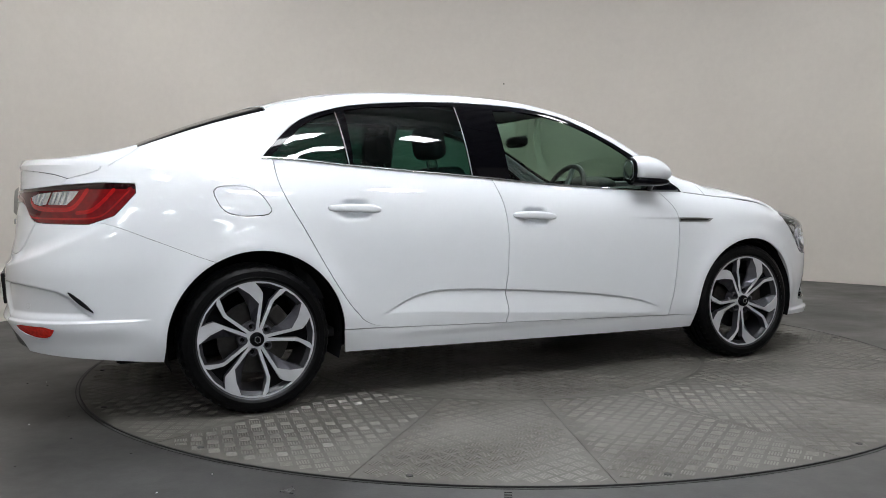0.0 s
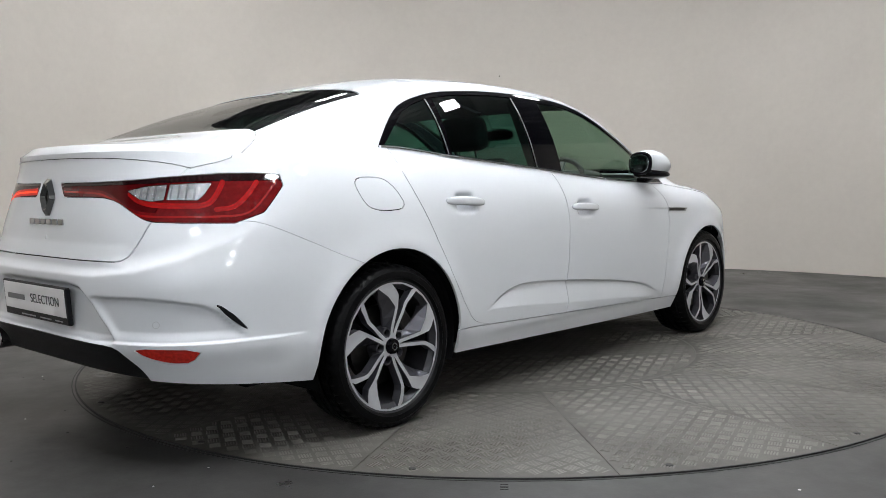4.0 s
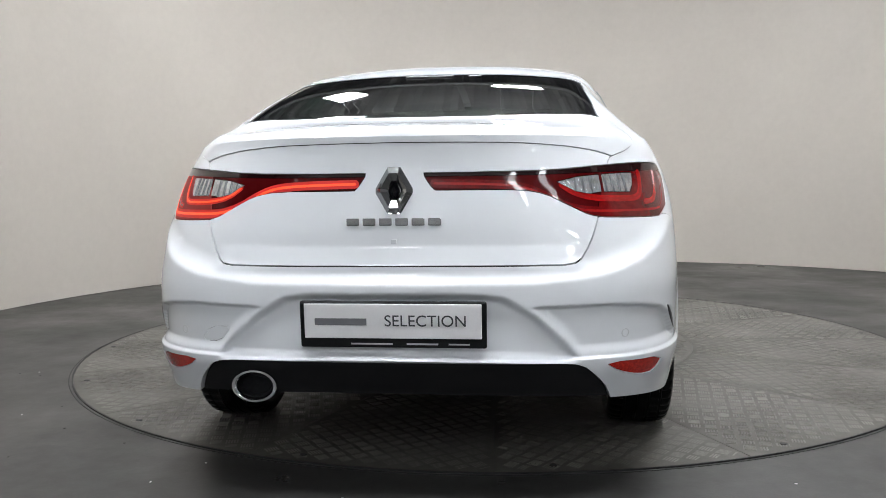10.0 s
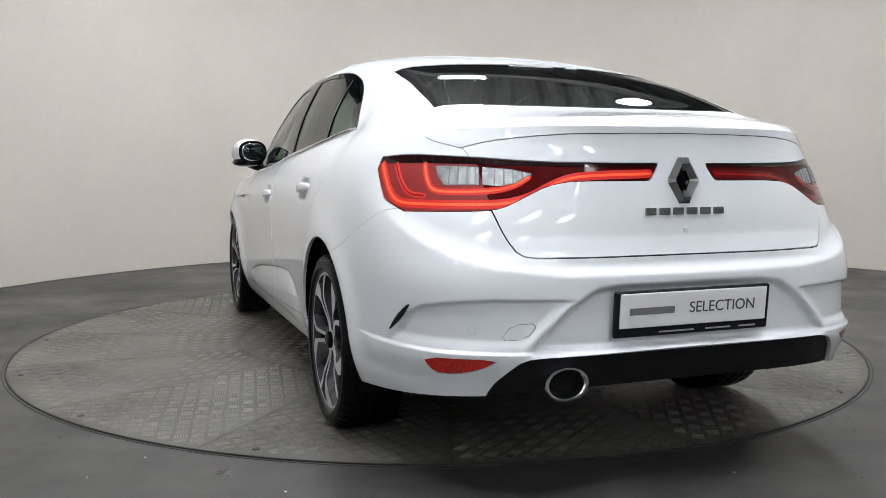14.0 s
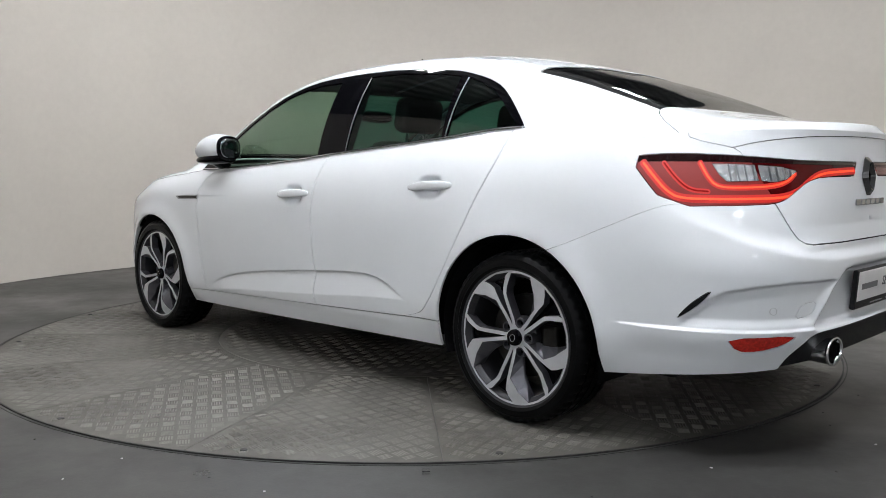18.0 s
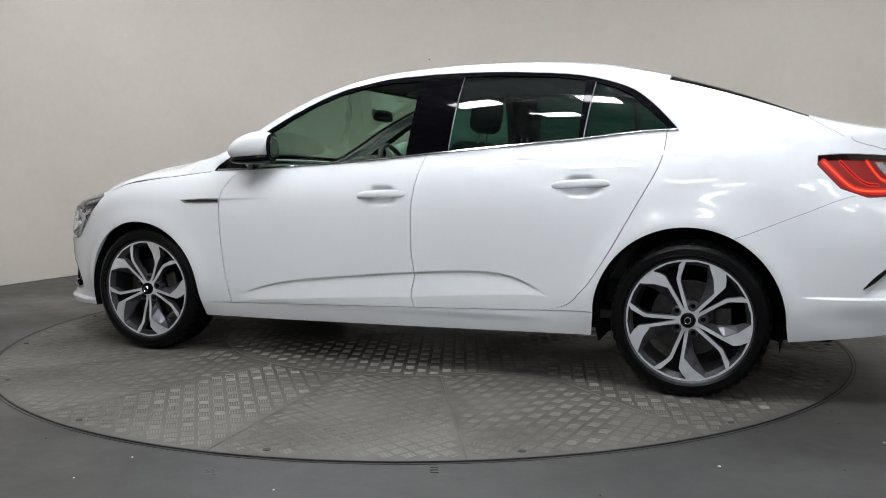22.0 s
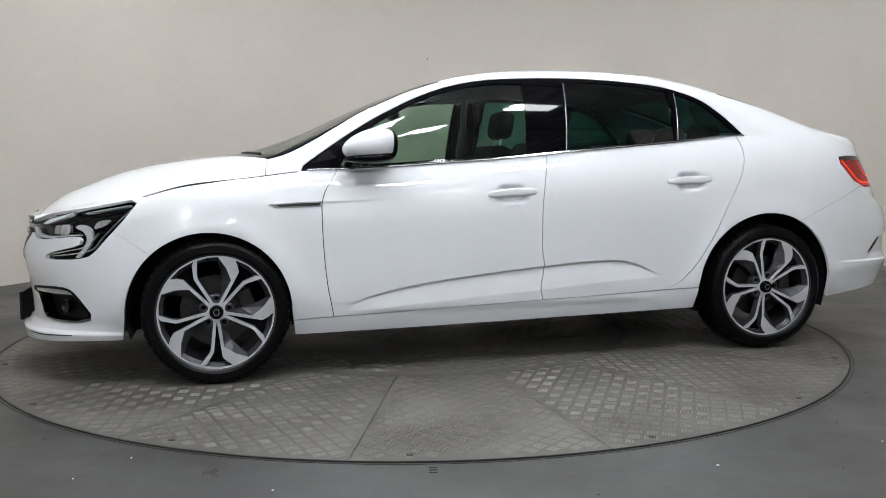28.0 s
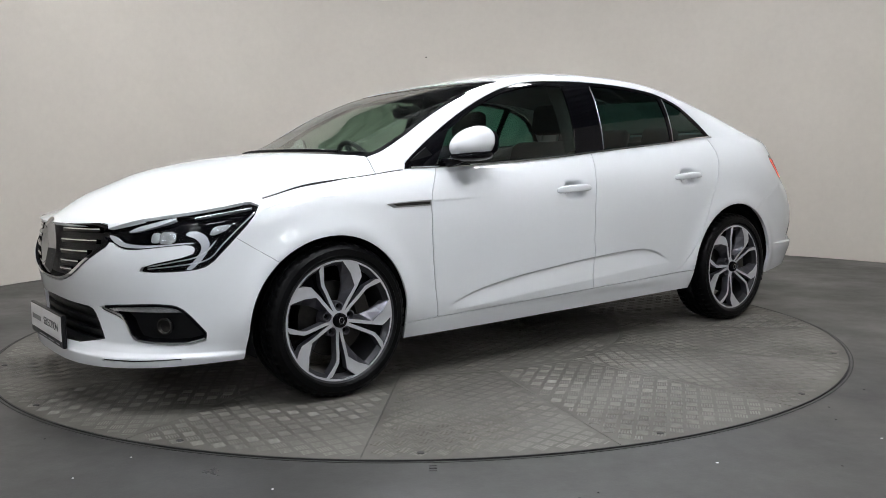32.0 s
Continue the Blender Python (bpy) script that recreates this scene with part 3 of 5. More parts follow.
def keep(sh, val):
    """The part of a sheet where val, one number a vertex, is below zero."""
    v, t = sh
    neg = val < 0
    count = neg[t].sum(1)
    out = [t[count == 3]]
    extra, cache, new_t = [], {}, []
    base = len(v)

    def cross(i, j):
        key = (min(i, j), max(i, j))
        if key not in cache:
            s = val[i] / (val[i] - val[j])
            cache[key] = base + len(extra)
            extra.append(v[i] + (v[j] - v[i]) * s)
        return cache[key]
    for a, b, c in t[(count == 1) | (count == 2)]:
        poly = []
        for i, j in ((a, b), (b, c), (c, a)):
            if neg[i]:
                poly.append(i)
            if neg[i] != neg[j]:
                poly.append(cross(i, j))
        for k in range(1, len(poly) - 1):
            new_t.append((poly[0], poly[k], poly[k + 1]))
    if new_t:
        out.append(np.array(new_t))
    t = np.concatenate(out) if out else t[:0]
    if extra:
        v = np.concatenate([v, unit(np.array(extra))])
    used, inv = np.unique(t, return_inverse=True)
    return v[used], inv.reshape(-1, 3)


def carve(sh, phi, gap=.0022, size=.012):
    """Cut a sheet along an outline: the inside and the rest, a joint's width apart."""
    if not len(sh[1]):
        return sh, sh
    sh = refine(sh, phi, size)
    d = phi(sh[0])
    return keep(sh, d + gap), keep(sh, gap - d)


def rounded(pts, times=2):
    """Corner-cut a closed outline."""
    p = np.array(pts, float)
    for _ in range(times):
        q = np.roll(p, -1, axis=0)
        p = np.stack([.78 * p + .22 * q, .22 * p + .78 * q], 1).reshape(-1, 2)
    return p


def outline(pts, a=0, b=2, smooth=1, also=None):
    """Signed distance to a closed outline in two of a vertex's numbers (0 x, 1 y, 2 z, 6 and 7 along the surface)."""
    p = rounded(pts, smooth) if smooth else np.array(pts, float)
    q = np.roll(p, -1, axis=0)

    def phi(v):
        w = v[:, [a, b]]
        best = np.full(len(w), 1e9)
        inside = np.zeros(len(w), bool)
        for s, e in zip(p, q):
            d = e - s
            r = w - s
            h = np.clip((r @ d) / (d @ d + 1e-12), 0, 1)
            best = np.minimum(best, ((r - h[:, None] * d) ** 2).sum(1))
            yes = (s[1] > w[:, 1]) != (e[1] > w[:, 1])
            inside ^= yes & (w[:, 0] < (e[0] - s[0]) * (w[:, 1] - s[1]) / (e[1] - s[1] + 1e-12) + s[0])
        out = np.sqrt(best) * np.where(inside, -1, 1)
        return np.maximum(out, also(v)) if also else out
    return phi


def ribbon(pts, half, a=6, b=2):
    """Signed distance to a strip of that half width along an open line, rounded by corner cutting."""
    p = np.array(pts, float)
    for _ in range(2):
        mids = np.stack([.75 * p[:-1] + .25 * p[1:], .25 * p[:-1] + .75 * p[1:]], 1).reshape(-1, 2)
        p = np.concatenate([p[:1], mids, p[-1:]])

    def phi(v):
        w = v[:, [a, b]]
        best = np.full(len(w), 1e9)
        for s, e in zip(p, p[1:]):
            d, r = e - s, w - s
            h = np.clip((r @ d) / (d @ d + 1e-12), 0, 1)
            best = np.minimum(best, ((r - h[:, None] * d) ** 2).sum(1))
        return np.sqrt(best) - half
    return phi


def shifted(sh, depth):
    """The sheet moved along its normals."""
    v = sh[0].copy()
    v[:, :3] += v[:, 3:6] * depth
    return v, sh[1]


def mirrored(sh):
    v = sh[0].copy()
    v[:, 1] *= -1
    v[:, 4] *= -1
    return v, sh[1][:, ::-1]


def panel(name, sheets, mat, parent, label="", depth=.010, at=None):
    """Sheets as one mesh part with its edges turned in."""
    vs, ns, fs = [], [], []
    base = 0
    for v, t in sheets:
        if not len(t):
            continue
        vs.append(v[:, :3])
        ns.append(v[:, 3:6])
        fs.append(t + base)
        base += len(v)
        if depth:
            e = np.concatenate([t[:, [0, 1]], t[:, [1, 2]], t[:, [2, 0]]])
            key = np.sort(e, axis=1)
            code = key[:, 0] * 10000000 + key[:, 1]
            _, first, count = np.unique(code, return_index=True, return_counts=True)
            e = e[first[count == 1]]
            mid = (np.abs(v[e[:, 0], 1]) < 1e-4) & (np.abs(v[e[:, 1], 1]) < 1e-4)
            e = e[~mid]
            if len(e):
                a, b = v[e[:, 0]], v[e[:, 1]]
                out = np.cross(b[:, :3] - a[:, :3], a[:, 3:6])
                out /= np.linalg.norm(out, axis=1, keepdims=True) + 1e-12
                quad = [a[:, :3], b[:, :3], b[:, :3] - b[:, 3:6] * depth, a[:, :3] - a[:, 3:6] * depth]
                m = len(e)
                for q in quad:
                    vs.append(q)
                    ns.append(out)
                i = base + np.arange(m)
                fs.append(np.stack([i + m, i, i + 3 * m], 1))
                fs.append(np.stack([i + m, i + 3 * m, i + 2 * m], 1))
                base += 4 * m
    if not fs:
        return None
    vs, ns, fs = np.concatenate(vs), np.concatenate(ns), np.concatenate(fs)
    me = bpy.data.meshes.new(name)
    me.from_pydata(vs.tolist(), [], fs.tolist())
    me.materials.append(mat)
    me.shade_smooth()
    me.normals_split_custom_set_from_vertices(ns.tolist())
    ob = new(name, me)
    ob.parent = parent
    if at is not None:
        ob.matrix_local = at
    if label:
        ob["label"] = label
    return ob


# ---- the car ----
CAR_AT = Matrix.Translation(-PIVOT)
DOOR_FRONT = spline((.20, 2.196), (.272, 2.202), (.417, 2.227), (.60, 2.243), (.756, 2.247), (.833, 2.230), (.93, 2.165))
DOOR_MID = spline((.25, 1.204), (.306, 1.206), (.359, 1.218), (.464, 1.202), (.568, 1.214), (.70, 1.214), (.853, 1.199), (.99, 1.166))


def car_surface():
    low = lower_body((150, 170, 90), 190)
    top = low[-1]
    pick = [i for i in range(low.shape[1]) if top[i, 1] > .01 and ((i < 224 and top[i, 0] > -.69) or (i >= 224 and top[i, 0] < 3.04))]
    up = upper_body(top[pick, :3], 56)
    # the end stations lie on the lip of the boot and the front edge of the bonnet
    ends = []
    for k, cols in ((0, np.arange(0, pick[0] + 1)), (-1, np.arange(low.shape[1] - 1, pick[-1] - 1, -1))):
        y = up[:, k, 1]
        ends.append(np.stack([np.interp(y, top[cols, 1], top[cols, 0]), y, np.interp(y, top[cols, 1], top[cols, 2])], 1)[:, None])
    ex = np.broadcast_to(np.concatenate([[-.80], top[pick, 0], [3.30]])[None], (up.shape[0], up.shape[1] + 2))
    up = np.concatenate([ends[0], up, ends[1]], 1)
    share = up[..., 1] / np.maximum(rail_y(ex), .01)
    up = np.concatenate([up, ex[..., None], share[..., None]], 2)
    nl, nu = grid_normals(low), grid_normals(up)
    for k, i in enumerate(pick):                            # one smooth shoulder at the wings and behind the doors
        if top[i, 0] < .03 or top[i, 0] > 2.36:
            n = nl[-1, i] + nu[0, k + 1]
            n /= np.linalg.norm(n)
            nl[-1, i], nu[0, k + 1] = n, n
            nl[-2, i] = nl[-2, i] * .6 + n * .4
            nu[1, k + 1] = nu[1, k + 1] * .6 + n * .4
    xs, zs = low[..., 0], low[..., 2]
    even = ((low[..., 1] > .55) * soft(.60, .70, zs) * (soft(.40, .30, xs) * soft(-.62, -.45, xs) + soft(2.34, 2.44, xs) * soft(3.05, 2.95, xs)))[..., None]
    for _ in range(14):
        wide = nl.copy()
        wide[:, 1:-1] = (nl[:, 1:-1] + nl[:, :-2] + nl[:, 2:]) / 3
        mid = wide.copy()
        mid[1:-1] = (wide[1:-1] + wide[:-2] + wide[2:]) / 3
        nl = nl + (mid - nl) * even
    nl /= np.linalg.norm(nl, axis=2, keepdims=True) + 1e-12
    calm = (soft(.0, -.25, ex[:1]) + soft(2.35, 2.55, ex[:1]))[..., None]
    for _ in range(8):
        wide = nu.copy()
        wide[:, 1:-1] = (nu[:, 1:-1] + nu[:, :-2] + nu[:, 2:]) / 3
        mid = wide.copy()
        mid[1:-1] = (wide[1:-1] + wide[:-2] + wide[2:]) / 3
        nu = nu + (mid - nu) * calm
    nu /= np.linalg.norm(nu, axis=2, keepdims=True) + 1e-12
    nl[:, 0, 1], nl[:, -1, 1], nu[-1, :, 1] = 0, 0, 0
    return low, up, unit2(sheet(low, nl)), unit2(sheet(up, nu))


def unit2(sh):
    return unit(sh[0]), sh[1]


LOW, UP, LOWER, UPPER = car_surface()

def both(sh):
    return [sh, mirrored(sh)]


def arch(hx, hz, r):
    def phi(v):
        d = np.hypot(v[:, 0] - hx, v[:, 2] - hz) - r
        leg = np.maximum(np.abs(v[:, 0] - hx) - r - np.clip(hz - v[:, 2], 0, 1) * .12, v[:, 2] - hz)
        return np.maximum(np.minimum(d, leg), .3 - v[:, 1])
    return phi


def car_body(car):
    low, up = LOWER, UPPER
    # wheel openings
    _, low = carve(low, arch(.01, .318, .378), 0, .008)
    _, low = carve(low, arch(2.738, .315, .352), 0, .008)
    at = CAR_AT

    # --- tail ---
    lamp = [(.082, .9555), (.114, .906), (.135, .9055), (.365, .905), (.435, .892), (.503, .857), (.56, .828), (.62, .820), (.926, .815), (1.060, .975), (.90, .984), (.675, .974), (.469, .959), (.25, .9555), (.105, .9555)]
    tail, low = carve(low, outline(lamp, 6, 2, 1), .0015, .006)
    shut = lambda v: v[:, 6] - (.668 - (.985 - v[:, 2]) * .55)
    for side in (1, -1):
        take = (lambda s: s) if side > 0 else mirrored
        unit_ob = panel("tail_lamp", [take(shifted(tail, -.016))], BLACK_GLOSS, car, "wraparound red tail lamp with a thin light strip", .02, at)
        rest = tail
        # left lamp always lit; its plastic glows to paint in the strip's spread light
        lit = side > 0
        outer = [(.118, .925), (.30, .921), (.375, .913), (.43, .890), (.48, .860), (.54, .843), (.60, .839), (.78, .838), (.885, .840), (.925, .862), (.968, .910), (1.005, .952)]
        inner = [(.492, .916), (.525, .892), (.585, .877), (.70, .873), (.770, .876), (.797, .905), (.822, .952)]
        stroke = [(.800, .862), (.855, .866), (.895, .900), (.938, .952)]
        lens, rest = carve(rest, outline([(.478, .926), (.55, .940), (.632, .946), (.622, .895), (.575, .890), (.530, .898)], 6, 2, 0), .001, .005)
        lens2, rest = carve(rest, outline([(.641, .946), (.72, .950), (.785, .951), (.762, .915), (.738, .893), (.630, .895)], 6, 2, 0), .001, .005)
        strips = []
        for pts, core, wide in ((outer, .0034, .0125), (inner, .0026, .0090), (stroke, .0024, .0080)):
            g, rest = carve(rest, ribbon(pts, core), 0, .003)
            w, rest = carve(rest, ribbon(pts, wide), 0, .004)
            strips.append((g, w))
        hood, rest = carve(rest, lambda v: (.945 + .012 * soft(.3, .9, v[:, 6])) - v[:, 2], .0005, .006)
        near, far = carve(rest, shut, .0015, .005)
        panel("hood_trim", [take(shifted(hood, 0.0))], RED_BLACK, unit_ob, "smoked black upper edge", .006)
        panel("red_lens", [take(shifted(near, -.001))], RED_DARK, unit_ob, "dark red plastic on the boot lid", .006)
        panel("red_lens", [take(shifted(far, -.001))], RED_MID_LIT if lit else RED_MID, unit_ob, "deep red plastic, self-lit on the left", .006)
        for name, sh, first in (("reversing_lens", lens, .515), ("indicator_lens", lens2, .652)):
            for k in range(4):                               # ribs moulded into the clear lens
                rib, sh = carve(sh, ribbon([(first + .027 * k, .96), (first + .027 * k - .012, .88)], .0022), .0002, .004)
                panel("lens_rib", [take(shifted(rib, .0006))], STEEL_TRIM, unit_ob, "moulded rib in the clear lens", .006)
            panel(name, [take(shifted(sh, -.002))], CLEAR_LENS, unit_ob, "ribbed clear lens", .006)
        for k, (g, w) in enumerate(strips):
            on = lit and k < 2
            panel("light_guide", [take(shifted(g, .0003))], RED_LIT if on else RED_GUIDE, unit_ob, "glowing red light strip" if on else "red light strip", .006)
            panel("guide_edge", [take(shifted(w, -.0004))], RED_LENS_LIT if lit else (RED_LENS if k else RED_MID), unit_ob, "bright red plastic round the strip, self-lit on the left", .006)
    lid = [(-.3, 1.2), (-.3, .690), (.455, .690), (.51, .698), (.545, .744), (.585, .82), (.66, .95), (.70, .995), (.745, 1.006), (.82, 1.02), (.885, 1.04), (.90, 1.2)]
    lid_phi = outline(lid, 6, 2, 1, lambda v: v[:, 0] + .3)
    boot_face, low = carve(low, lambda v: lid_phi(v) * (1 + 1.8 * soft(.955, .985, v[:, 2])), .0022, .006)
    spoil_z = spline((0, 1.043), (.24, 1.041), (.435, 1.036), (.64, 1.017), (.71, 1.002), (.9, .96))
    spoil, boot_face = carve(boot_face, lambda v: spoil_z(v[:, 6]) - v[:, 2], .0012, .006)
    boot_top, up = carve(up, outline([(-1.2, -.3), (-1.2, .85), (-.62, .85), (-.575, .712), (-.53, .70), (-.49, .682), (-.445, .645), (-.424, .605), (-.44, .50), (-.475, .25), (-.49, -.3)], 0, 1, 1), .0018, .006)
    boot = panel("boot_lid", both(boot_face), PAINT, car, "white boot lid", .012, at)
    panel("lip_spoiler", both(shifted(spoil, .0015)) + both(boot_top), PAINT, boot, "white boot deck with a lip spoiler", .012)
    screen, up = carve(up, lambda v: np.maximum(np.maximum(-.418 - v[:, 6], v[:, 6] - .155 + .02 * v[:, 7] ** 2), v[:, 7] - 1.0 - .02 * np.clip((.15 - v[:, 6]), 0, 1)), .003, .01)
    band_in, band = carve(screen, lambda v: np.maximum(np.maximum(-.400 - v[:, 6], v[:, 6] - .125), v[:, 7] - .955), .0005, .01)
    panel("rear_window_frame", both(shifted(band, -.002)), BLACK_GLOSS, car, "black printed glass edge", .004, at)
    rw = panel("rear_window", both(shifted(band_in, -.003)), GLASS_REAR, car, "dark sloping rear glass", 0, at)
    rw.visible_shadow = False

    # --- rear bumper ---
    bump_line = spline((-.60, .822), (-.577, .818), (-.4, .748), (-.19, .662), (0, .6))
    bumper, low = carve(low, lambda v: np.maximum(v[:, 2] - bump_line(v[:, 0]), v[:, 0] + .12), .0008, .008)
    diff = [(-.3, .423), (.44, .418), (.51, .412), (.55, .375), (.585, .335), (.62, .25), (-.3, .15)]
    diffuser, bumper = carve(bumper, outline(diff, 6, 2, 1), .002, .008)
    fog, bumper = carve(bumper, outline([(.568, .417), (.775, .411), (.740, .366), (.68, .366), (.61, .386)], 6, 2, 1), .001, .006)
    vent, bumper = carve(bumper, outline([(.812, .556), (.830, .548), (.873, .512), (.916, .459), (.872, .490), (.838, .522)], 6, 2, 1), .001, .005)
    tow, bumper_l = carve(bumper, outline([(.571, .465), (.537, .510), (.469, .513), (.503, .469)], 6, 2, 1), .0007, .005)
    rb = panel("rear_bumper", [bumper_l, mirrored(bumper)], PAINT, car, "white rear bumper with a plate recess", .02, at)
    panel("towing_eye_cover", [tow], PAINT, rb, "small white cover", .006)
    panel("diffuser", both(shifted(diffuser, -.012)), BLACK_PLASTIC, rb, "black plastic lower valance", .03)
    for take in (lambda s: s, mirrored):
        panel("fog_reflector", [take(shifted(fog, -.002))], RED_FOG, rb, "red rear reflector", .012)
        panel("side_vent", [take(shifted(vent, .001))], BLACK_PLASTIC, rb, "black dummy vent", .008)
    # --- doors ---
    end = spline((.318, .64), (.326, .60), (.344, .525), (.404, .447), (.522, .359), (.743, .234), (.962, .123), (1.05, .112), (1.2, .112))
    foot = lambda x: .270 + (2.204 - x) * .0335
    front_door, low = carve(low, lambda v: np.maximum.reduce([v[:, 0] - DOOR_FRONT(v[:, 2]), DOOR_MID(v[:, 2]) - v[:, 0], foot(v[:, 0]) - v[:, 2], .5 - v[:, 1]]), .0020, .006)
    rear_door, low = carve(low, lambda v: np.maximum.reduce([v[:, 0] - DOOR_MID(v[:, 2]), end(v[:, 2]) - v[:, 0], foot(v[:, 0]) - v[:, 2], .5 - v[:, 1]]), .0020, .006)

    # --- glass round the cabin ---
    dlo = [(2.345, .930), (2.214, 1.022), (2.049, 1.128), (1.939, 1.189), (1.803, 1.255), (1.667, 1.308), (1.532, 1.340), (1.398, 1.360), (1.129, 1.371), (.861, 1.369), (.593, 1.351), (.459, 1.333), (.324, 1.295), (.243, 1.258), (.162, 1.191), (.079, 1.105), (.055, 1.07), (.08, .9), (2.30, .85)]
    lights, up = carve(up, outline(dlo, 0, 2, 1, lambda v: 1.004 - v[:, 7]), .001, .007)
    belt = lambda x: edge_z(x)
    front_pane = [(2.155, .948), (2.05, 1.095), (1.93, 1.168), (1.80, 1.235), (1.667, 1.287), (1.532, 1.318), (1.40, 1.336), (1.240, 1.338), (1.268, .988), (1.70, .962), (2.13, .938)]
    rear_pane = [(1.030, 1.350), (.86, 1.350), (.60, 1.333), (.468, 1.314), (.476, 1.061), (.80, 1.032), (1.062, 1.009)]
    quarter = [(.428, 1.305), (.335, 1.275), (.265, 1.240), (.185, 1.170), (.105, 1.096), (.12, 1.090), (.448, 1.063)]
    panes = []
    for pts in (front_pane, rear_pane, quarter):
        pane, lights = carve(lights, outline(pts, 0, 2, 0), .0, .006)
        panes.append(pane)
    names = [("front_side_window", GLASS_FRONT, "lightly tinted green side glass"), ("rear_side_window", GLASS_DARK, "dark privacy glass"), ("quarter_window", GLASS_DARK, "small dark quarter glass")]
    # windscreen
    ws, up = carve(up, lambda v: np.maximum(np.maximum(1.62 - v[:, 6], v[:, 6] - 2.405), v[:, 7] - .955), .003, .01)
    ws_in, ws_band = carve(ws, lambda v: np.maximum(np.maximum(1.66 - v[:, 6], v[:, 6] - 2.345), v[:, 7] - .915), .0005, .01)
    panel("windscreen_frame", both(shifted(ws_band, -.003)), BLACK_GLOSS, car, "black printed glass edge", .004, at)
    w = panel("windscreen", both(shifted(ws_in, -.004)), GLASS_FRONT, car, "clear sloping windscreen", 0, at)
    w.visible_shadow = False
    for name, sh, mat, label in [(n, p, m, l) for (n, m, l), p in zip(names, panes)]:
        for take in (lambda s: s, mirrored):
            o = panel(name, [take(shifted(sh, -.004))], mat, car, label, 0, at)
            o.visible_shadow = False
    for take in (lambda s: s, mirrored):
        panel("window_surround", [take(shifted(lights, -.001))], BLACK_GLOSS, car, "gloss black window frame and pillar", .01, at)

    nose(car, low, up, front_door, rear_door, at)


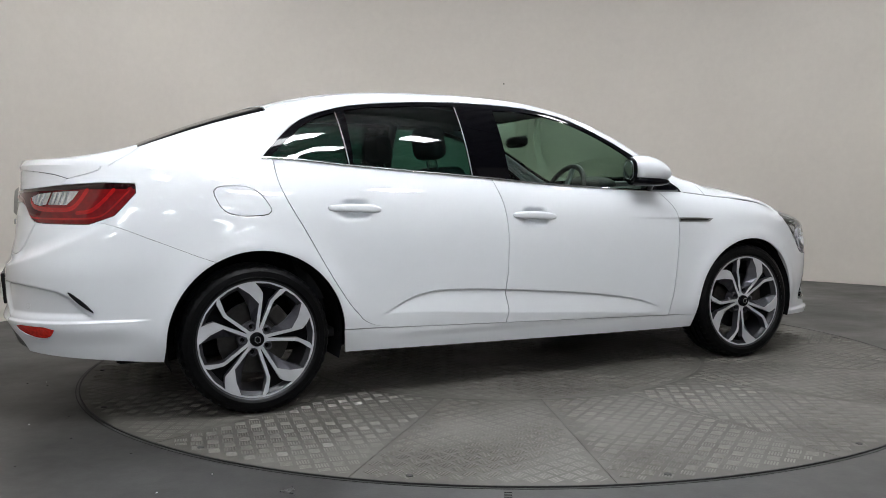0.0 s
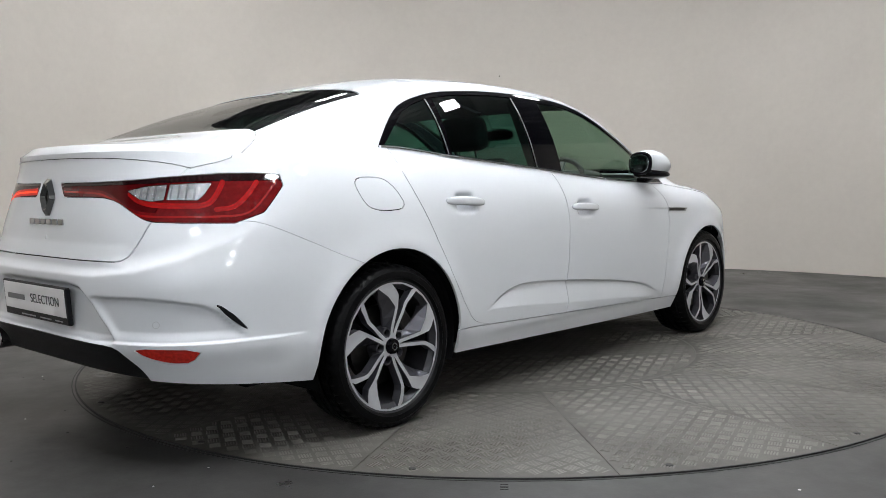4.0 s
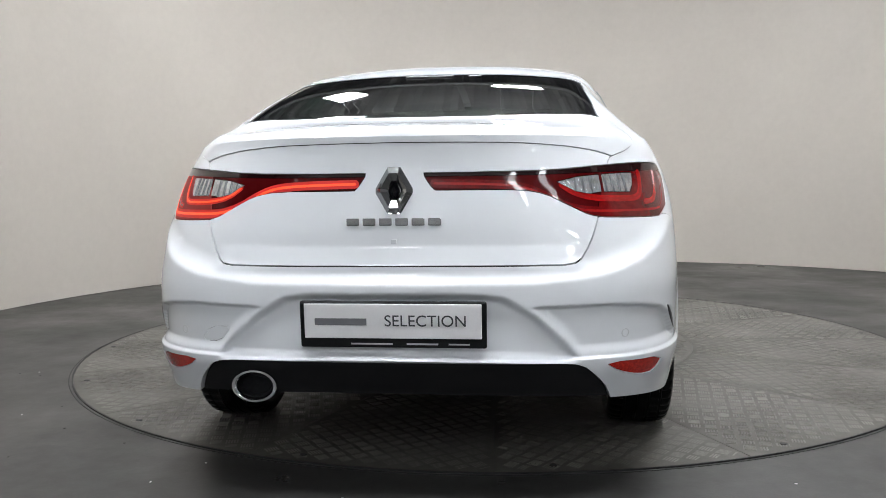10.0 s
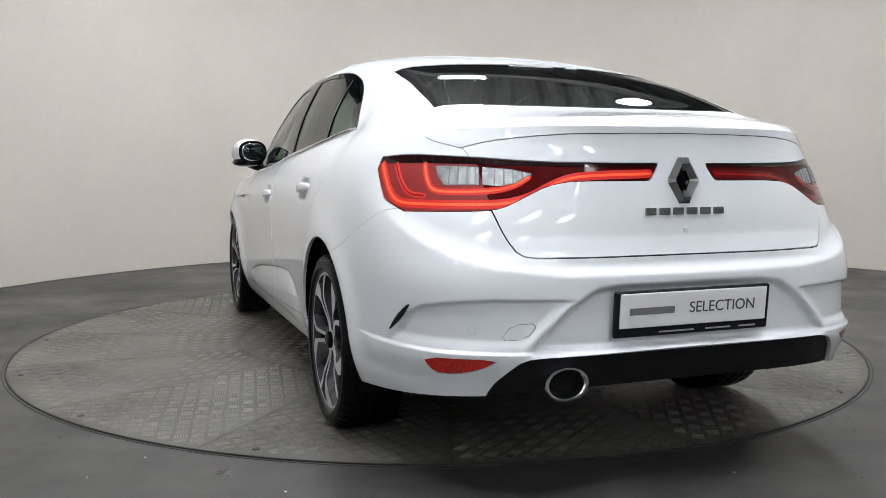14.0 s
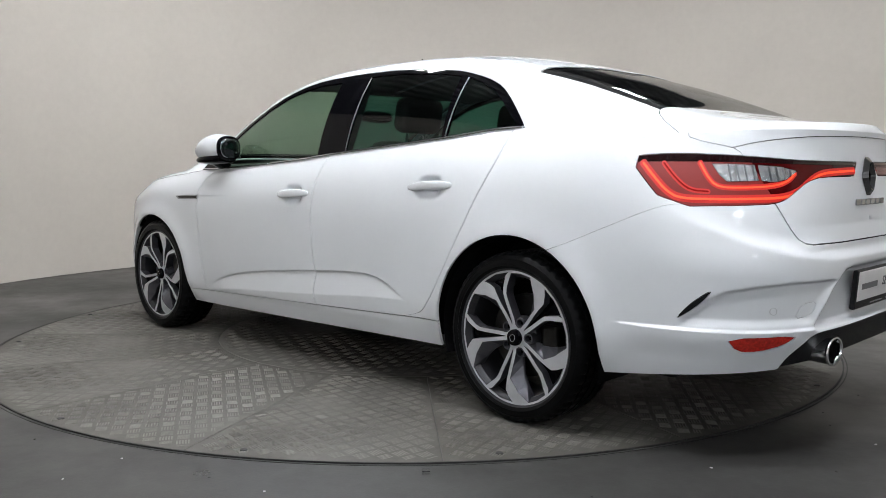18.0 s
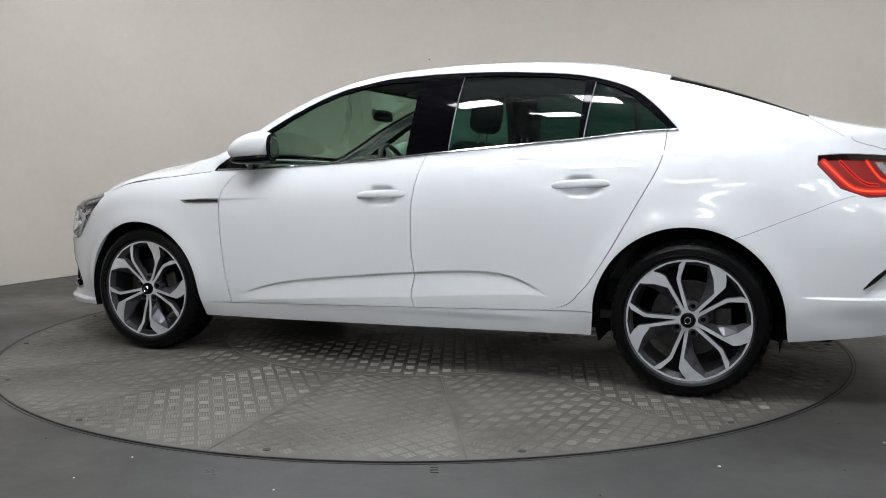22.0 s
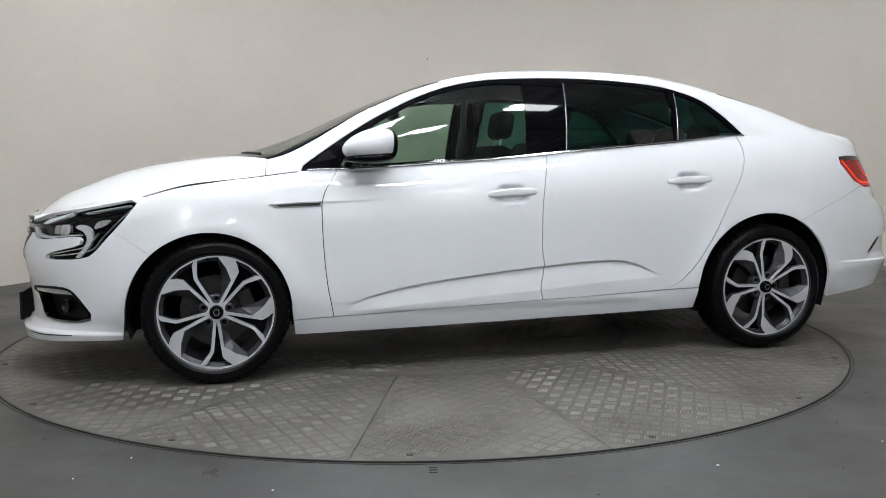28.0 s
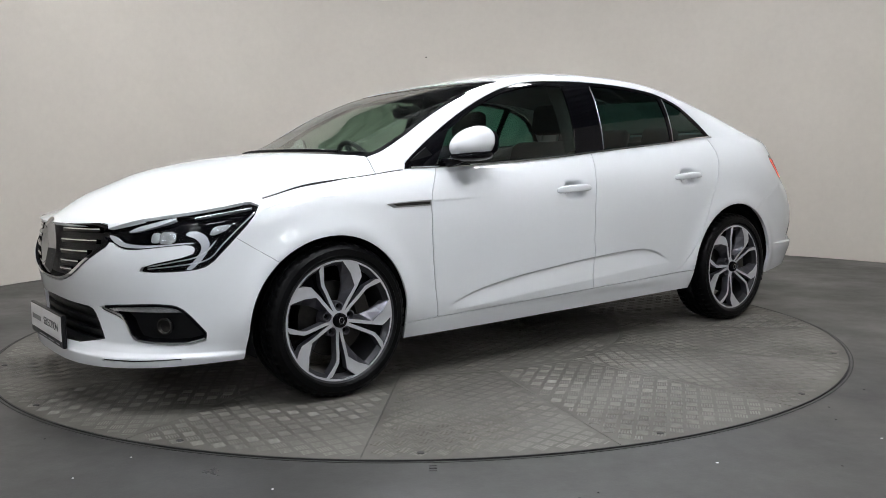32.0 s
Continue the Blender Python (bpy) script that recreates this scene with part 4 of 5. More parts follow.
def nose(car, low, up, front_door, rear_door, at):
    rear_edge = lambda v: np.interp(v[:, 7], [0, .84, .92, 1.0, 1.09], [2.415, 2.405, 2.385, 2.44, 2.505])
    bonnet, up = carve(up, lambda v: rear_edge(v) - v[:, 6], .0022, .008)
    # joint between bonnet and wing, up to the tip of the headlamp
    gap_strip, low = carve(low, lambda v: np.maximum.reduce([edge_z(v[:, 0]) - .0046 - .006 * soft(2.60, 2.80, v[:, 0]) - v[:, 2], 2.34 - v[:, 0], v[:, 0] - 3.0, .6 - v[:, 1]]), 0, .004)
    # black strip laid in the joint to draw the shade of its gap
    for take in (lambda s: s, mirrored):
        panel("bonnet_seal", [take(shifted(gap_strip, -.0025))], BLACK_PLASTIC, car, "black strip for the shade in the joint beside the bonnet", .004, at)
    panel("bonnet", both(bonnet), PAINT, car, "white bonnet with soft creases", .012, at)
    head = [(.476, .703), (.612, .736), (.789, .769), (.95, .792), (1.118, .809), (1.081, .740), (1.008, .655), (.934, .574), (.861, .556), (.67, .551), (.685, .574), (.872, .612), (.882, .640), (.858, .656), (.789, .650), (.612, .634), (.544, .655)]
    lamp, low = carve(low, outline(head, 7, 2, 1), .002, .005)
    grille_pts = [(-.3, .74), (.25, .737), (.51, .737), (.51, .69), (.535, .655), (.455, .612), (.312, .53), (.2, .498), (.09, .488), (-.3, .485)]
    grille, low = carve(low, outline(grille_pts, 7, 2, 1), .002, .008)
    intake_pts = [(-.3, .415), (.30, .408), (.40, .405), (.43, .37), (.485, .265), (-.3, .235)]
    intake, low = carve(low, outline(intake_pts, 7, 2, 1, lambda v: 3.0 - v[:, 0]), .002, .008)
    recess_pts = [(.44, .408), (.51, .422), (.70, .432), (.789, .428), (.830, .405), (.925, .296), (.825, .274), (.63, .284), (.600, .32), (.575, .372)]
    recess, low = carve(low, outline(recess_pts, 7, 2, 1, lambda v: 3.0 - v[:, 0]), .002, .006)
    front_line = lambda v: np.maximum(2.9 - v[:, 0], v[:, 2] - np.where(v[:, 0] > 3.16, 2.0, .667 - (3.111 - v[:, 0]) * .68))
    bumper, low = carve(low, front_line, .0008, .008)
    slit, bumper = carve(bumper, outline([(.52, .219), (.66, .219), (.84, .226), (.84, .220), (.66, .2115), (.52, .2115)], 7, 2, 0, lambda v: 3.0 - v[:, 0]), .0005, .005)
    fb = panel("front_bumper", both(bumper), PAINT, car, "white front bumper with a lower lip", .02, at)
    for take in (lambda s: s, mirrored):
        panel("lip_slot", [take(shifted(slit, -.006))], BLACK_PLASTIC, fb, "black slot in the lower lip", .004)
    chin = keep(grille, np.maximum(.0 - outline(grille_pts, 7, 2, 1)(grille[0]) - .013, grille[0][:, 2] - .60))
    panel("grille_chrome", both(shifted(chin, .003)), CHROME, fb, "chrome lower grille edge", .012)
    grill = panel("upper_grille", both(shifted(grille, -.035)), BLACK_PLASTIC, fb, "black upper grille", .0)
    panel("grille_surround", both(keep(shifted(grille, .001), .0 - outline(grille_pts, 7, 2, 1)(grille[0]) - .014)), BLACK_GLOSS, fb, "gloss black grille edge", .035)
    for z0, lo, hi in ((.700, .17, .46), (.655, .17, .45), (.612, .17, .40), (.570, .17, .34), (.535, .15, .28)):
        strip = keep(grille, np.maximum(np.abs(grille[0][:, 2] - z0 - .02 * grille[0][:, 7]) - .009, np.maximum(lo - grille[0][:, 7], grille[0][:, 7] - hi)))
        for take in (lambda s: s, mirrored):
            panel("grille_bar", [take(shifted(strip, -.012))], BLACK_GLOSS, fb, "gloss black bar", .02)
        thin = keep(strip, np.abs(strip[0][:, 2] - z0 - .02 * strip[0][:, 7] - .004) - .0025) if len(strip[1]) else strip
        for take in (lambda s: s, mirrored):
            panel("chrome_strip", [take(shifted(thin, -.010))], CHROME, fb, "thin chrome strip", .004)
    panel("lower_grille", both(shifted(intake, -.045)), BLACK_PLASTIC, fb, "black lower grille", .045)
    for z0 in (.385, .345, .305, .270):
        strip = keep(intake, np.maximum(np.abs(intake[0][:, 2] - z0) - .009, intake[0][:, 7] - .46))
        panel("grille_slat", both(shifted(strip, -.018)), BLACK_PLASTIC, fb, "black slat", .02)
    for take in (lambda s: s, mirrored):
        bowl = panel("fog_recess", [take(shifted(recess, -.05))], BLACK_PLASTIC, fb, "black fog lamp recess", .0)
        rim_only = keep(recess, .0 - outline(recess_pts, 7, 2, 1)(recess[0]) - .010)
        panel("recess_edge", [take(shifted(rim_only, .0))], BLACK_GLOSS, fb, "gloss black edge", .055)
        low_edge = np.array([(.47, .412), (.565, .385), (.592, .345), (.607, .315), (.64, .290), (.72, .283), (.83, .281), (.912, .300)])
        dl = np.gradient(low_edge, axis=0)
        ql = np.stack([-dl[:, 1], dl[:, 0]], 1) / np.hypot(dl[:, 0], dl[:, 1])[:, None] * .0042
        edge_sh, _ = carve(recess, outline(np.concatenate([low_edge + ql, (low_edge - ql)[::-1]]).tolist(), 7, 2, 0), 0, .004)
        panel("chrome_edge", [take(shifted(edge_sh, .003))], CHROME, fb, "chrome edge round the recess", .012)
        ind = keep(recess, np.maximum(.400 - recess[0][:, 2], outline(recess_pts, 7, 2, 1)(recess[0]) + .008))
        panel("indicator_lens", [take(shifted(ind, -.004))], CLEAR_LENS, fb, "clear indicator strip", .02)
        hl = panel("headlamp", [take(shifted(lamp, -.035))], BLACK_GLOSS, car, "C-shaped headlamp with a white daytime strip", .036, at)
        cover = panel("lamp_cover", [take(shifted(lamp, -.001))], GLASS_LAMP, hl, "clear plastic cover", 0)
        cover.visible_shadow = False
        def trace(pts, wide, depth, name, mat, label):
            p = np.array(pts)
            d = np.gradient(p, axis=0)
            q = np.stack([-d[:, 1], d[:, 0]], 1) / np.hypot(d[:, 0], d[:, 1])[:, None] * wide
            sh, _ = carve(lamp, outline(np.concatenate([p + q, (p - q)[::-1]]).tolist(), 7, 2, 1), 0, .003)
            panel(name, [take(shifted(sh, depth))], mat, hl, label, .012)
        trace([(1.095, .775), (1.03, .705), (.972, .643), (.945, .605), (.90, .586), (.80, .574), (.70, .564)], .0022, -.008, "chrome_line", SATIN_CHROME, "thin chrome outline")
        trace([(.955, .668), (.925, .628), (.88, .603), (.80, .590), (.70, .572)], .0022, -.008, "chrome_line", SATIN_CHROME, "thin chrome outline")
        trace([(.87, .760), (.97, .775), (1.085, .792)], .0022, -.010, "chrome_line", PALE_CHROME, "thin chrome upper line")
        def inlay(name, pts, depth, mat, label):
            sh, _ = carve(lamp, outline(pts, 7, 2, 1), 0, .004)
            panel(name, [take(shifted(sh, depth))], mat, hl, label, .014)
        inlay("daytime_blade", [(.835, .690), (.850, .704), (.885, .704), (.918, .686), (.936, .650), (.917, .606), (.868, .558), (.842, .556), (.880, .596), (.902, .630), (.902, .652), (.880, .676)], -.008, LAMP_SILVER, "silvery C-shaped daytime lamp")
        inlay("reflector_strip", [(.515, .690), (.545, .688), (.590, .660), (.70, .651), (.872, .664), (.872, .656), (.70, .641), (.590, .644), (.540, .668)], -.008, LAMP_SILVER, "silvery lower reflector strip")
        inlay("upper_blade", [(.600, .700), (.640, .722), (.70, .738), (.80, .760), (.80, .753), (.72, .726), (.650, .704)], -.008, LAMP_SILVER, "silver upper blade")
        inlay("lens_module", [(.735, .703), (.800, .706), (.800, .660), (.735, .656)], -.016, CLEAR_LENS, "clear projector block")
        inlay("projector_lens", [(.706, .698), (.736, .702), (.736, .662), (.706, .662)], -.012, SATIN_CHROME, "projector lens")
        inlay("lens_module", [(.925, .682), (.940, .722), (1.012, .730), (.985, .700)], -.014, CLEAR_LENS, "clear wedge-shaped block")
    sill, low = carve(low, lambda v: np.maximum.reduce([v[:, 2] - (.270 + (2.204 - v[:, 0]) * .0335), v[:, 0] - 2.40, .30 - v[:, 0]]), .0022, .008)
    wing, low = carve(low, lambda v: 1.7 - v[:, 0], .0, .02)
    wing_top, up = carve(up, lambda v: 2.05 - v[:, 0], .0, .02)
    for k, take in enumerate((lambda s: s, mirrored)):
        panel("front_wing", [take(wing)], PAINT, car, "white front wing", .012, at)
        panel("sill", [take(sill)], PAINT, car, "white sill", .012, at)
        fd = panel("front_door", [take(front_door)], PAINT, car, "white front door with a pressed crease", .012, at)
        rd = panel("rear_door", [take(rear_door)], PAINT, car, "white rear door with a pressed crease", .012, at)
        q = low
        if k:
            flap_phi = outline([(-.175, .965), (-.02, .968), (.04, .93), (.088, .845), (-.05, .838), (-.13, .860)], 0, 2, 2, lambda v: .5 - v[:, 1])
            flap, q = carve(low, flap_phi, .002, .006)
            panel("fuel_flap", [take(flap)], PAINT, car, "white fuel flap", .008, at)
        panel("rear_quarter", [take(q)], PAINT, car, "white rear quarter panel", .012, at)
    panel("roof", both(up) + both(wing_top), PAINT, car, "white roof and pillars", .010, at)


def car_shell(car):
    """The dark inner body behind the panels, the floor, the wheel housings and the lining."""
    grid = LOW[::3, ::3].copy()
    n = grid_normals(grid)
    grid[..., :3] -= n * .075
    sh = sheet(grid, n)
    sh = keep(sh, .0 - arch(.01, .318, .372)(sh[0]))
    sh = keep(sh, .0 - arch(2.738, .315, .346)(sh[0]))
    panel("inner_body", both(sh), DARK_VOID, car, "black inner body", 0, CAR_AT)
    bm = box((3.6, 1.36, .06), (1.25, 0, .255), .02)
    part("underbody", bm, DARK_VOID, car, "black underbody", CAR_AT)
    for hx, r in ((.01, .374), (2.738, .348)):
        for s in (1, -1):
            bm = bmesh.new()
            rows = []
            for k in range(25):
                a = radians(-18) + radians(216) * k / 24
                x, z = hx + r * math.cos(a), .318 + r * math.sin(a)
                rows.append([bm.verts.new((x, s * .845, z)), bm.verts.new((x, s * .60, z))])
            for a, b in zip(rows, rows[1:]):
                bm.faces.new((a[0], b[0], b[1], a[1]))
            c = bm.verts.new((hx, s * .60, .30))
            for a, b in zip(rows, rows[1:]):
                bm.faces.new((a[1], b[1], c))
            part("wheel_housing", bm, DARK_VOID, car, "black wheel-arch liner", CAR_AT)
    grid = UP[::2, ::2].copy()
    n = grid_normals(grid)
    v, t = sheet(grid, n)
    sh = keep((v, t), np.maximum.reduce([v[:, 6] - 1.60, .16 - v[:, 6], v[:, 7] - .99]))
    panel("headlining", both(shifted(sh, -.035)), LINING, car, "grey headlining", 0, CAR_AT)


def motions():
    rows = [(t, pose(0, 0, 0, 0, 0, a)) for t, a in TURN]
    walk(TABLE, rows)
    walk(CAR, rows)


# ---- wheels ----
RIM_R, TYRE_R = .255, .318


def polar(pts):
    """Spoke windows are drawn as radius share and degrees from the middle of a window."""
    return [(-r * RIM_R * math.cos(radians(90 + a)), r * RIM_R * math.sin(radians(90 + a))) for r, a in pts]


WINDOW = [(.145, 0), (.173, 18.8), (.64, 28.2), (.72, 26.5), (.935, 20), (.945, 9), (.945, -1.5), (.77, -12), (.60, -23.5), (.165, -15.5)]
SLOT = [(.19, -33.5), (.78, -28), (.86, -24), (.945, -19), (.95, -33), (.945, -49), (.90, -45.5), (.68, -39), (.19, -35.5)]


def dish(r):
    return -.018 * (1 - soft(.05, .17, r)) - .004 * soft(.2, .255, r)


def wheel_face():
    """The spoked face as a sheet in x, z with y the depth, dished towards the hub."""
    rings, spokes = 40, 200
    r = np.linspace(.012, RIM_R, rings)[:, None]
    a = np.linspace(0, 2 * math.pi, spokes + 1)[None]
    g = np.stack([r * np.cos(a), dish(r) + 0 * a, r * np.sin(a), r + 0 * a, a + 0 * r], 2)
    n = np.zeros_like(g[..., :3])
    n[..., 1] = 1
    sh = sheet(g, n)
    sh = sh[0], sh[1][:, ::-1]
    for k in range(5):
        for pts in (WINDOW, SLOT):
            _, sh = carve(sh, outline(polar([(q, b + 72 * k) for q, b in pts]), 0, 2, 0), 0, .003)
    return sh


def slanted_facet(k):
    """The dark flank of a blade, falling from its edge into the window."""
    edge = [(.945, -1.5), (.77, -12), (.60, -23.5), (.45, -22.3), (.27, -19.5)]
    foot = [(.93, 0), (.72, -5), (.55, -9), (.42, -10.5), (.27, -12)]
    bm = bmesh.new()
    rows = []
    for pts, drop in ((edge, -.001), (foot, -.034)):
        rows.append([bm.verts.new((x, .103 + float(dish(math.hypot(x, z))) + drop, z)) for x, z in polar([(q, b + 72 * k) for q, b in pts])])
    for i in range(4):
        bm.faces.new((rows[0][i], rows[0][i + 1], rows[1][i + 1], rows[1][i]))
    ends = [bm.verts.new((v.co.x, v.co.y - .012, v.co.z)) for v in rows[1]]
    for i in range(4):
        bm.faces.new((rows[1][i], rows[1][i + 1], ends[i + 1], ends[i]))
    return bm


def wheel_meshes():
    """A left wheel, with its middle at the hub and its face towards +y."""
    tread = lathe([(.246, -.098), (.262, -.110), (.285, -.113), (.303, -.106), (.313, -.094), (.3165, -.070), (.3165, -.062), (.309, -.061), (.309, -.053), (.318, -.052), (.318, -.022), (.309, -.021), (.309, -.011), (.318, -.010),
                   (.318, .020), (.309, .021), (.309, .031), (.318, .032), (.3175, .062), (.309, .063), (.309, .071), (.3165, .072), (.313, .094), (.303, .106), (.292, .1095), (.290, .1115), (.288, .1110), (.280, .1135), (.268, .1125), (.2665, .1135), (.265, .112), (.257, .107), (.246, .098)], 192, "Y")
    barrel = lathe([(.252, .104), (.258, .107), (.2595, .101), (.246, .095), (.232, .080), (.226, .0), (.226, -.09), (.248, -.098), (.244, -.10), (.220, -.09), (.218, .0), (.224, .078), (.240, .094)], 72, "Y", True)
    disc = lathe([(.03, .005), (.155, .005), (.155, -.018), (.03, -.018)], 48, "Y", True)
    hat = lathe([(.001, .030), (.060, .030), (.072, .022), (.075, .0)], 40, "Y")
    cap = lathe([(.0005, .104), (.022, .104), (.0285, .102), (.0305, .096), (.0305, .080)], 32, "Y")
    return tread, barrel, disc, hat, cap


def build_wheel(car):
    hub = new("wheel")
    hub.parent = car
    hub["label"] = "alloy wheel with machined spokes and a low tyre"
    tread, barrel, disc, hat, cap = wheel_meshes()
    for v in tread.verts:                                    # cross cuts on both shoulders
        rad = math.hypot(v.co.x, v.co.z)
        k = round(math.atan2(v.co.z, v.co.x) / (2 * math.pi) * 192)
        if rad > .3125 and abs(v.co.y) > .06 and k % 4 == 0:
            v.co.x *= .982
            v.co.z *= .982
    tyre = part("tyre", tread, RUBBER, hub, "black low-profile tyre", smooth=True)
    rim = part("rim", barrel, RIM_DARK, hub, "dark grey rim barrel", smooth=True)
    sh = wheel_face()
    v = sh[0]
    v[:, 1] += .103
    panel("spoke_body", [(v, sh[1])], ALLOY_DARK, hub, "dark grey cast spokes", .040)
    w = v.copy()
    w[:, 1] += .0012
    panel("machined_face", [(w, sh[1])], ALLOY, hub, "machined silver spoke face", .0010)
    for k in range(5):
        part("spoke_facet", slanted_facet(k), ALLOY_DARK, hub, "dark grey blade flank")
        web = slab(polar([(q * .995, b + 72 * k) for q, b in SLOT]), -.004, "XZ")
        part("spoke_web", web, BLACK_GLOSS, hub, "black recess between two arms", Matrix.Translation((0, .070, 0)))
    part("brake_disc", disc, STEEL, hub, "steel brake disc", Matrix.Translation((0, .02, 0)))
    part("brake_hub", hat, ALLOY_DARK, hub, at=Matrix.Translation((0, .03, 0)))
    part("brake_caliper", box((.07, .06, .13), (-.13, .03, .03), .012, pose(0, 0, 0, 0, 20, 0)), STEEL, hub, "grey brake caliper")
    part("hub_cap", cap, BLACK_GLOSS, hub, "black hub cap", smooth=True)
    ring = [(-.006, -.013), (.006, -.013), (.0125, 0), (.006, .013), (-.006, .013), (-.0125, 0)]
    part("cap_emblem", tube([(a * 1.0, .1055, b) for a, b in ring], .0016, 6, True), CHROME, hub, "small chrome emblem")
    for k in range(5):
        a = radians(90 + 72 * k)
        x, z = -.056 * math.cos(a), .056 * math.sin(a)
        part("bolt_well", lathe([(.0215, .045), (.0200, .082), (.0150, .0835), (.0140, .080), (.0140, .055), (.001, .055)], 20, "Y"), ALLOY_DARK, hub, at=Matrix.Translation((x, 0, z)), smooth=True)
        part("wheel_bolt", lathe([(.001, .070), (.007, .070), (.0085, .066), (.0085, .055)], 6, "Y"), BLACK_GLOSS, hub, at=Matrix.Translation((x, 0, z)))
    return hub


def wheels(car):
    """Four wheels that share their meshes; those on the right are turned round."""
    first = build_wheel(car)
    spots = [(0, 1, -17), (2.711, 1, -2), (0, -1, 20), (2.711, -1, -12)]
    for k, (x, s, spin) in enumerate(spots):
        at = CAR_AT @ pose(x, s * .772, TYRE_R, 0, 0, 0 if s > 0 else 180) @ pose(0, 0, 0, 0, spin, 0)
        hub = first if k == 0 else None
        if hub is None:
            hub = first.copy()
            scene.collection.objects.link(hub)
            hub.parent = car
            for o in first.children:
                c = o.copy()
                scene.collection.objects.link(c)
                c.parent = hub
                c.matrix_parent_inverse = o.matrix_parent_inverse
        hub.matrix_local = at


# ---- things fixed to the body ----
SIDE_V = LOWER[0][LOWER[0][:, 1] > .5]


def on_side(x, z):
    """The y of the left side at x, z."""
    d = (SIDE_V[:, 0] - x) ** 2 + (SIDE_V[:, 2] - z) ** 2
    k = np.argsort(d)[:4]
    w = 1 / (d[k] + 1e-6)
    return float((SIDE_V[k, 1] * w).sum() / w.sum())


REAR_V = LOWER[0][(LOWER[0][:, 0] < -.5)]


def on_tail(y, z):
    d = (REAR_V[:, 1] - abs(y)) ** 2 + (REAR_V[:, 2] - z) ** 2
    k = np.argsort(d)[:4]
    w = 1 / (d[k] + 1e-6)
    return float((REAR_V[k, 0] * w).sum() / w.sum())


GLASS_V = UPPER[0][UPPER[0][:, 7] > .98]


def on_glass(x, z):
    """The y of the left side windows at x, z."""
    d = (GLASS_V[:, 0] - x) ** 2 + (GLASS_V[:, 2] - z) ** 2
    k = np.argsort(d)[:4]
    w = 1 / (d[k] + 1e-6)
    return float((GLASS_V[k, 1] * w).sum() / w.sum())


def flip(bm, s):
    if s < 0:
        bmesh.ops.scale(bm, vec=(1, -1, 1), verts=bm.verts)
    return bm


def egg(size, power=2.6, rings=18, sides=28):
    """A rounded box-like solid."""
    bm = bmesh.new()
    rows = []
    def sp(c):
        return math.copysign(abs(c) ** (2 / power), c)
    for i in range(1, rings):
        a = -math.pi / 2 + math.pi * i / rings
        rows.append([bm.verts.new((size[0] * sp(math.cos(a)) * sp(math.cos(2 * math.pi * k / sides)), size[1] * sp(math.cos(a)) * sp(math.sin(2 * math.pi * k / sides)), size[2] * sp(math.sin(a)))) for k in range(sides)])
    for a, b in zip(rows, rows[1:]):
        for k in range(sides):
            bm.faces.new((a[k], a[(k + 1) % sides], b[(k + 1) % sides], b[k]))
    bm.faces.new(rows[0])
    bm.faces.new(rows[-1])
    return bm


def mirrors(car):
    for s in (1, -1):
        root = new("door_mirror")
        root.parent = car
        root["label"] = "white door mirror on a black foot"
        root.matrix_local = CAR_AT @ pose(2.03, s * .880, 1.040, 0, 0, s * 14)
        shell = egg((.130, .092, .082), 2.12)
        for v in shell.verts:                                # nose tapers forward, back is flat
            f = (v.co.x + .125) / .25
            v.co.y *= 1 - .30 * f ** 2
            v.co.z = v.co.z * (1 - .34 * f ** 2) - .026 * f + .006
            if v.co.x < -.095:
                v.co.x = -.095
            v.co.z += .012 * (v.co.y * s) / .1
        part("mirror_shell", shell, PAINT, root, "white mirror shell", smooth=True)
        under = egg((.118, .084, .032), 2.3)
        for v in under.verts:
            f = (v.co.x + .12) / .24
            v.co.z = v.co.z * (1 - .3 * f) - .052 - .012 * f
            v.co.y *= 1 - .22 * f ** 2
            if v.co.x < -.090:
                v.co.x = -.090
        part("mirror_underside", under, BLACK_GLOSS, root, "gloss black lower half", smooth=True)
        face = egg((.004, .068, .050), 2.6)
        part("mirror_bezel", egg((.012, .084, .064), 2.5), BLACK_GLOSS, root, "black bezel", Matrix.Translation((-.094, 0, -.002)), True)
        part("mirror_glass", face, MIRROR, root, "mirror glass", Matrix.Translation((-.105, 0, -.002)), True)
        foot = tube([(.05, -s * .135, -.095), (.045, -s * .075, -.088), (.03, -s * .01, -.060)], [.024, .020, .024], 12, False, 1.0)
        part("mirror_foot", foot, BLACK_GLOSS, root, "black mirror foot", smooth=True)


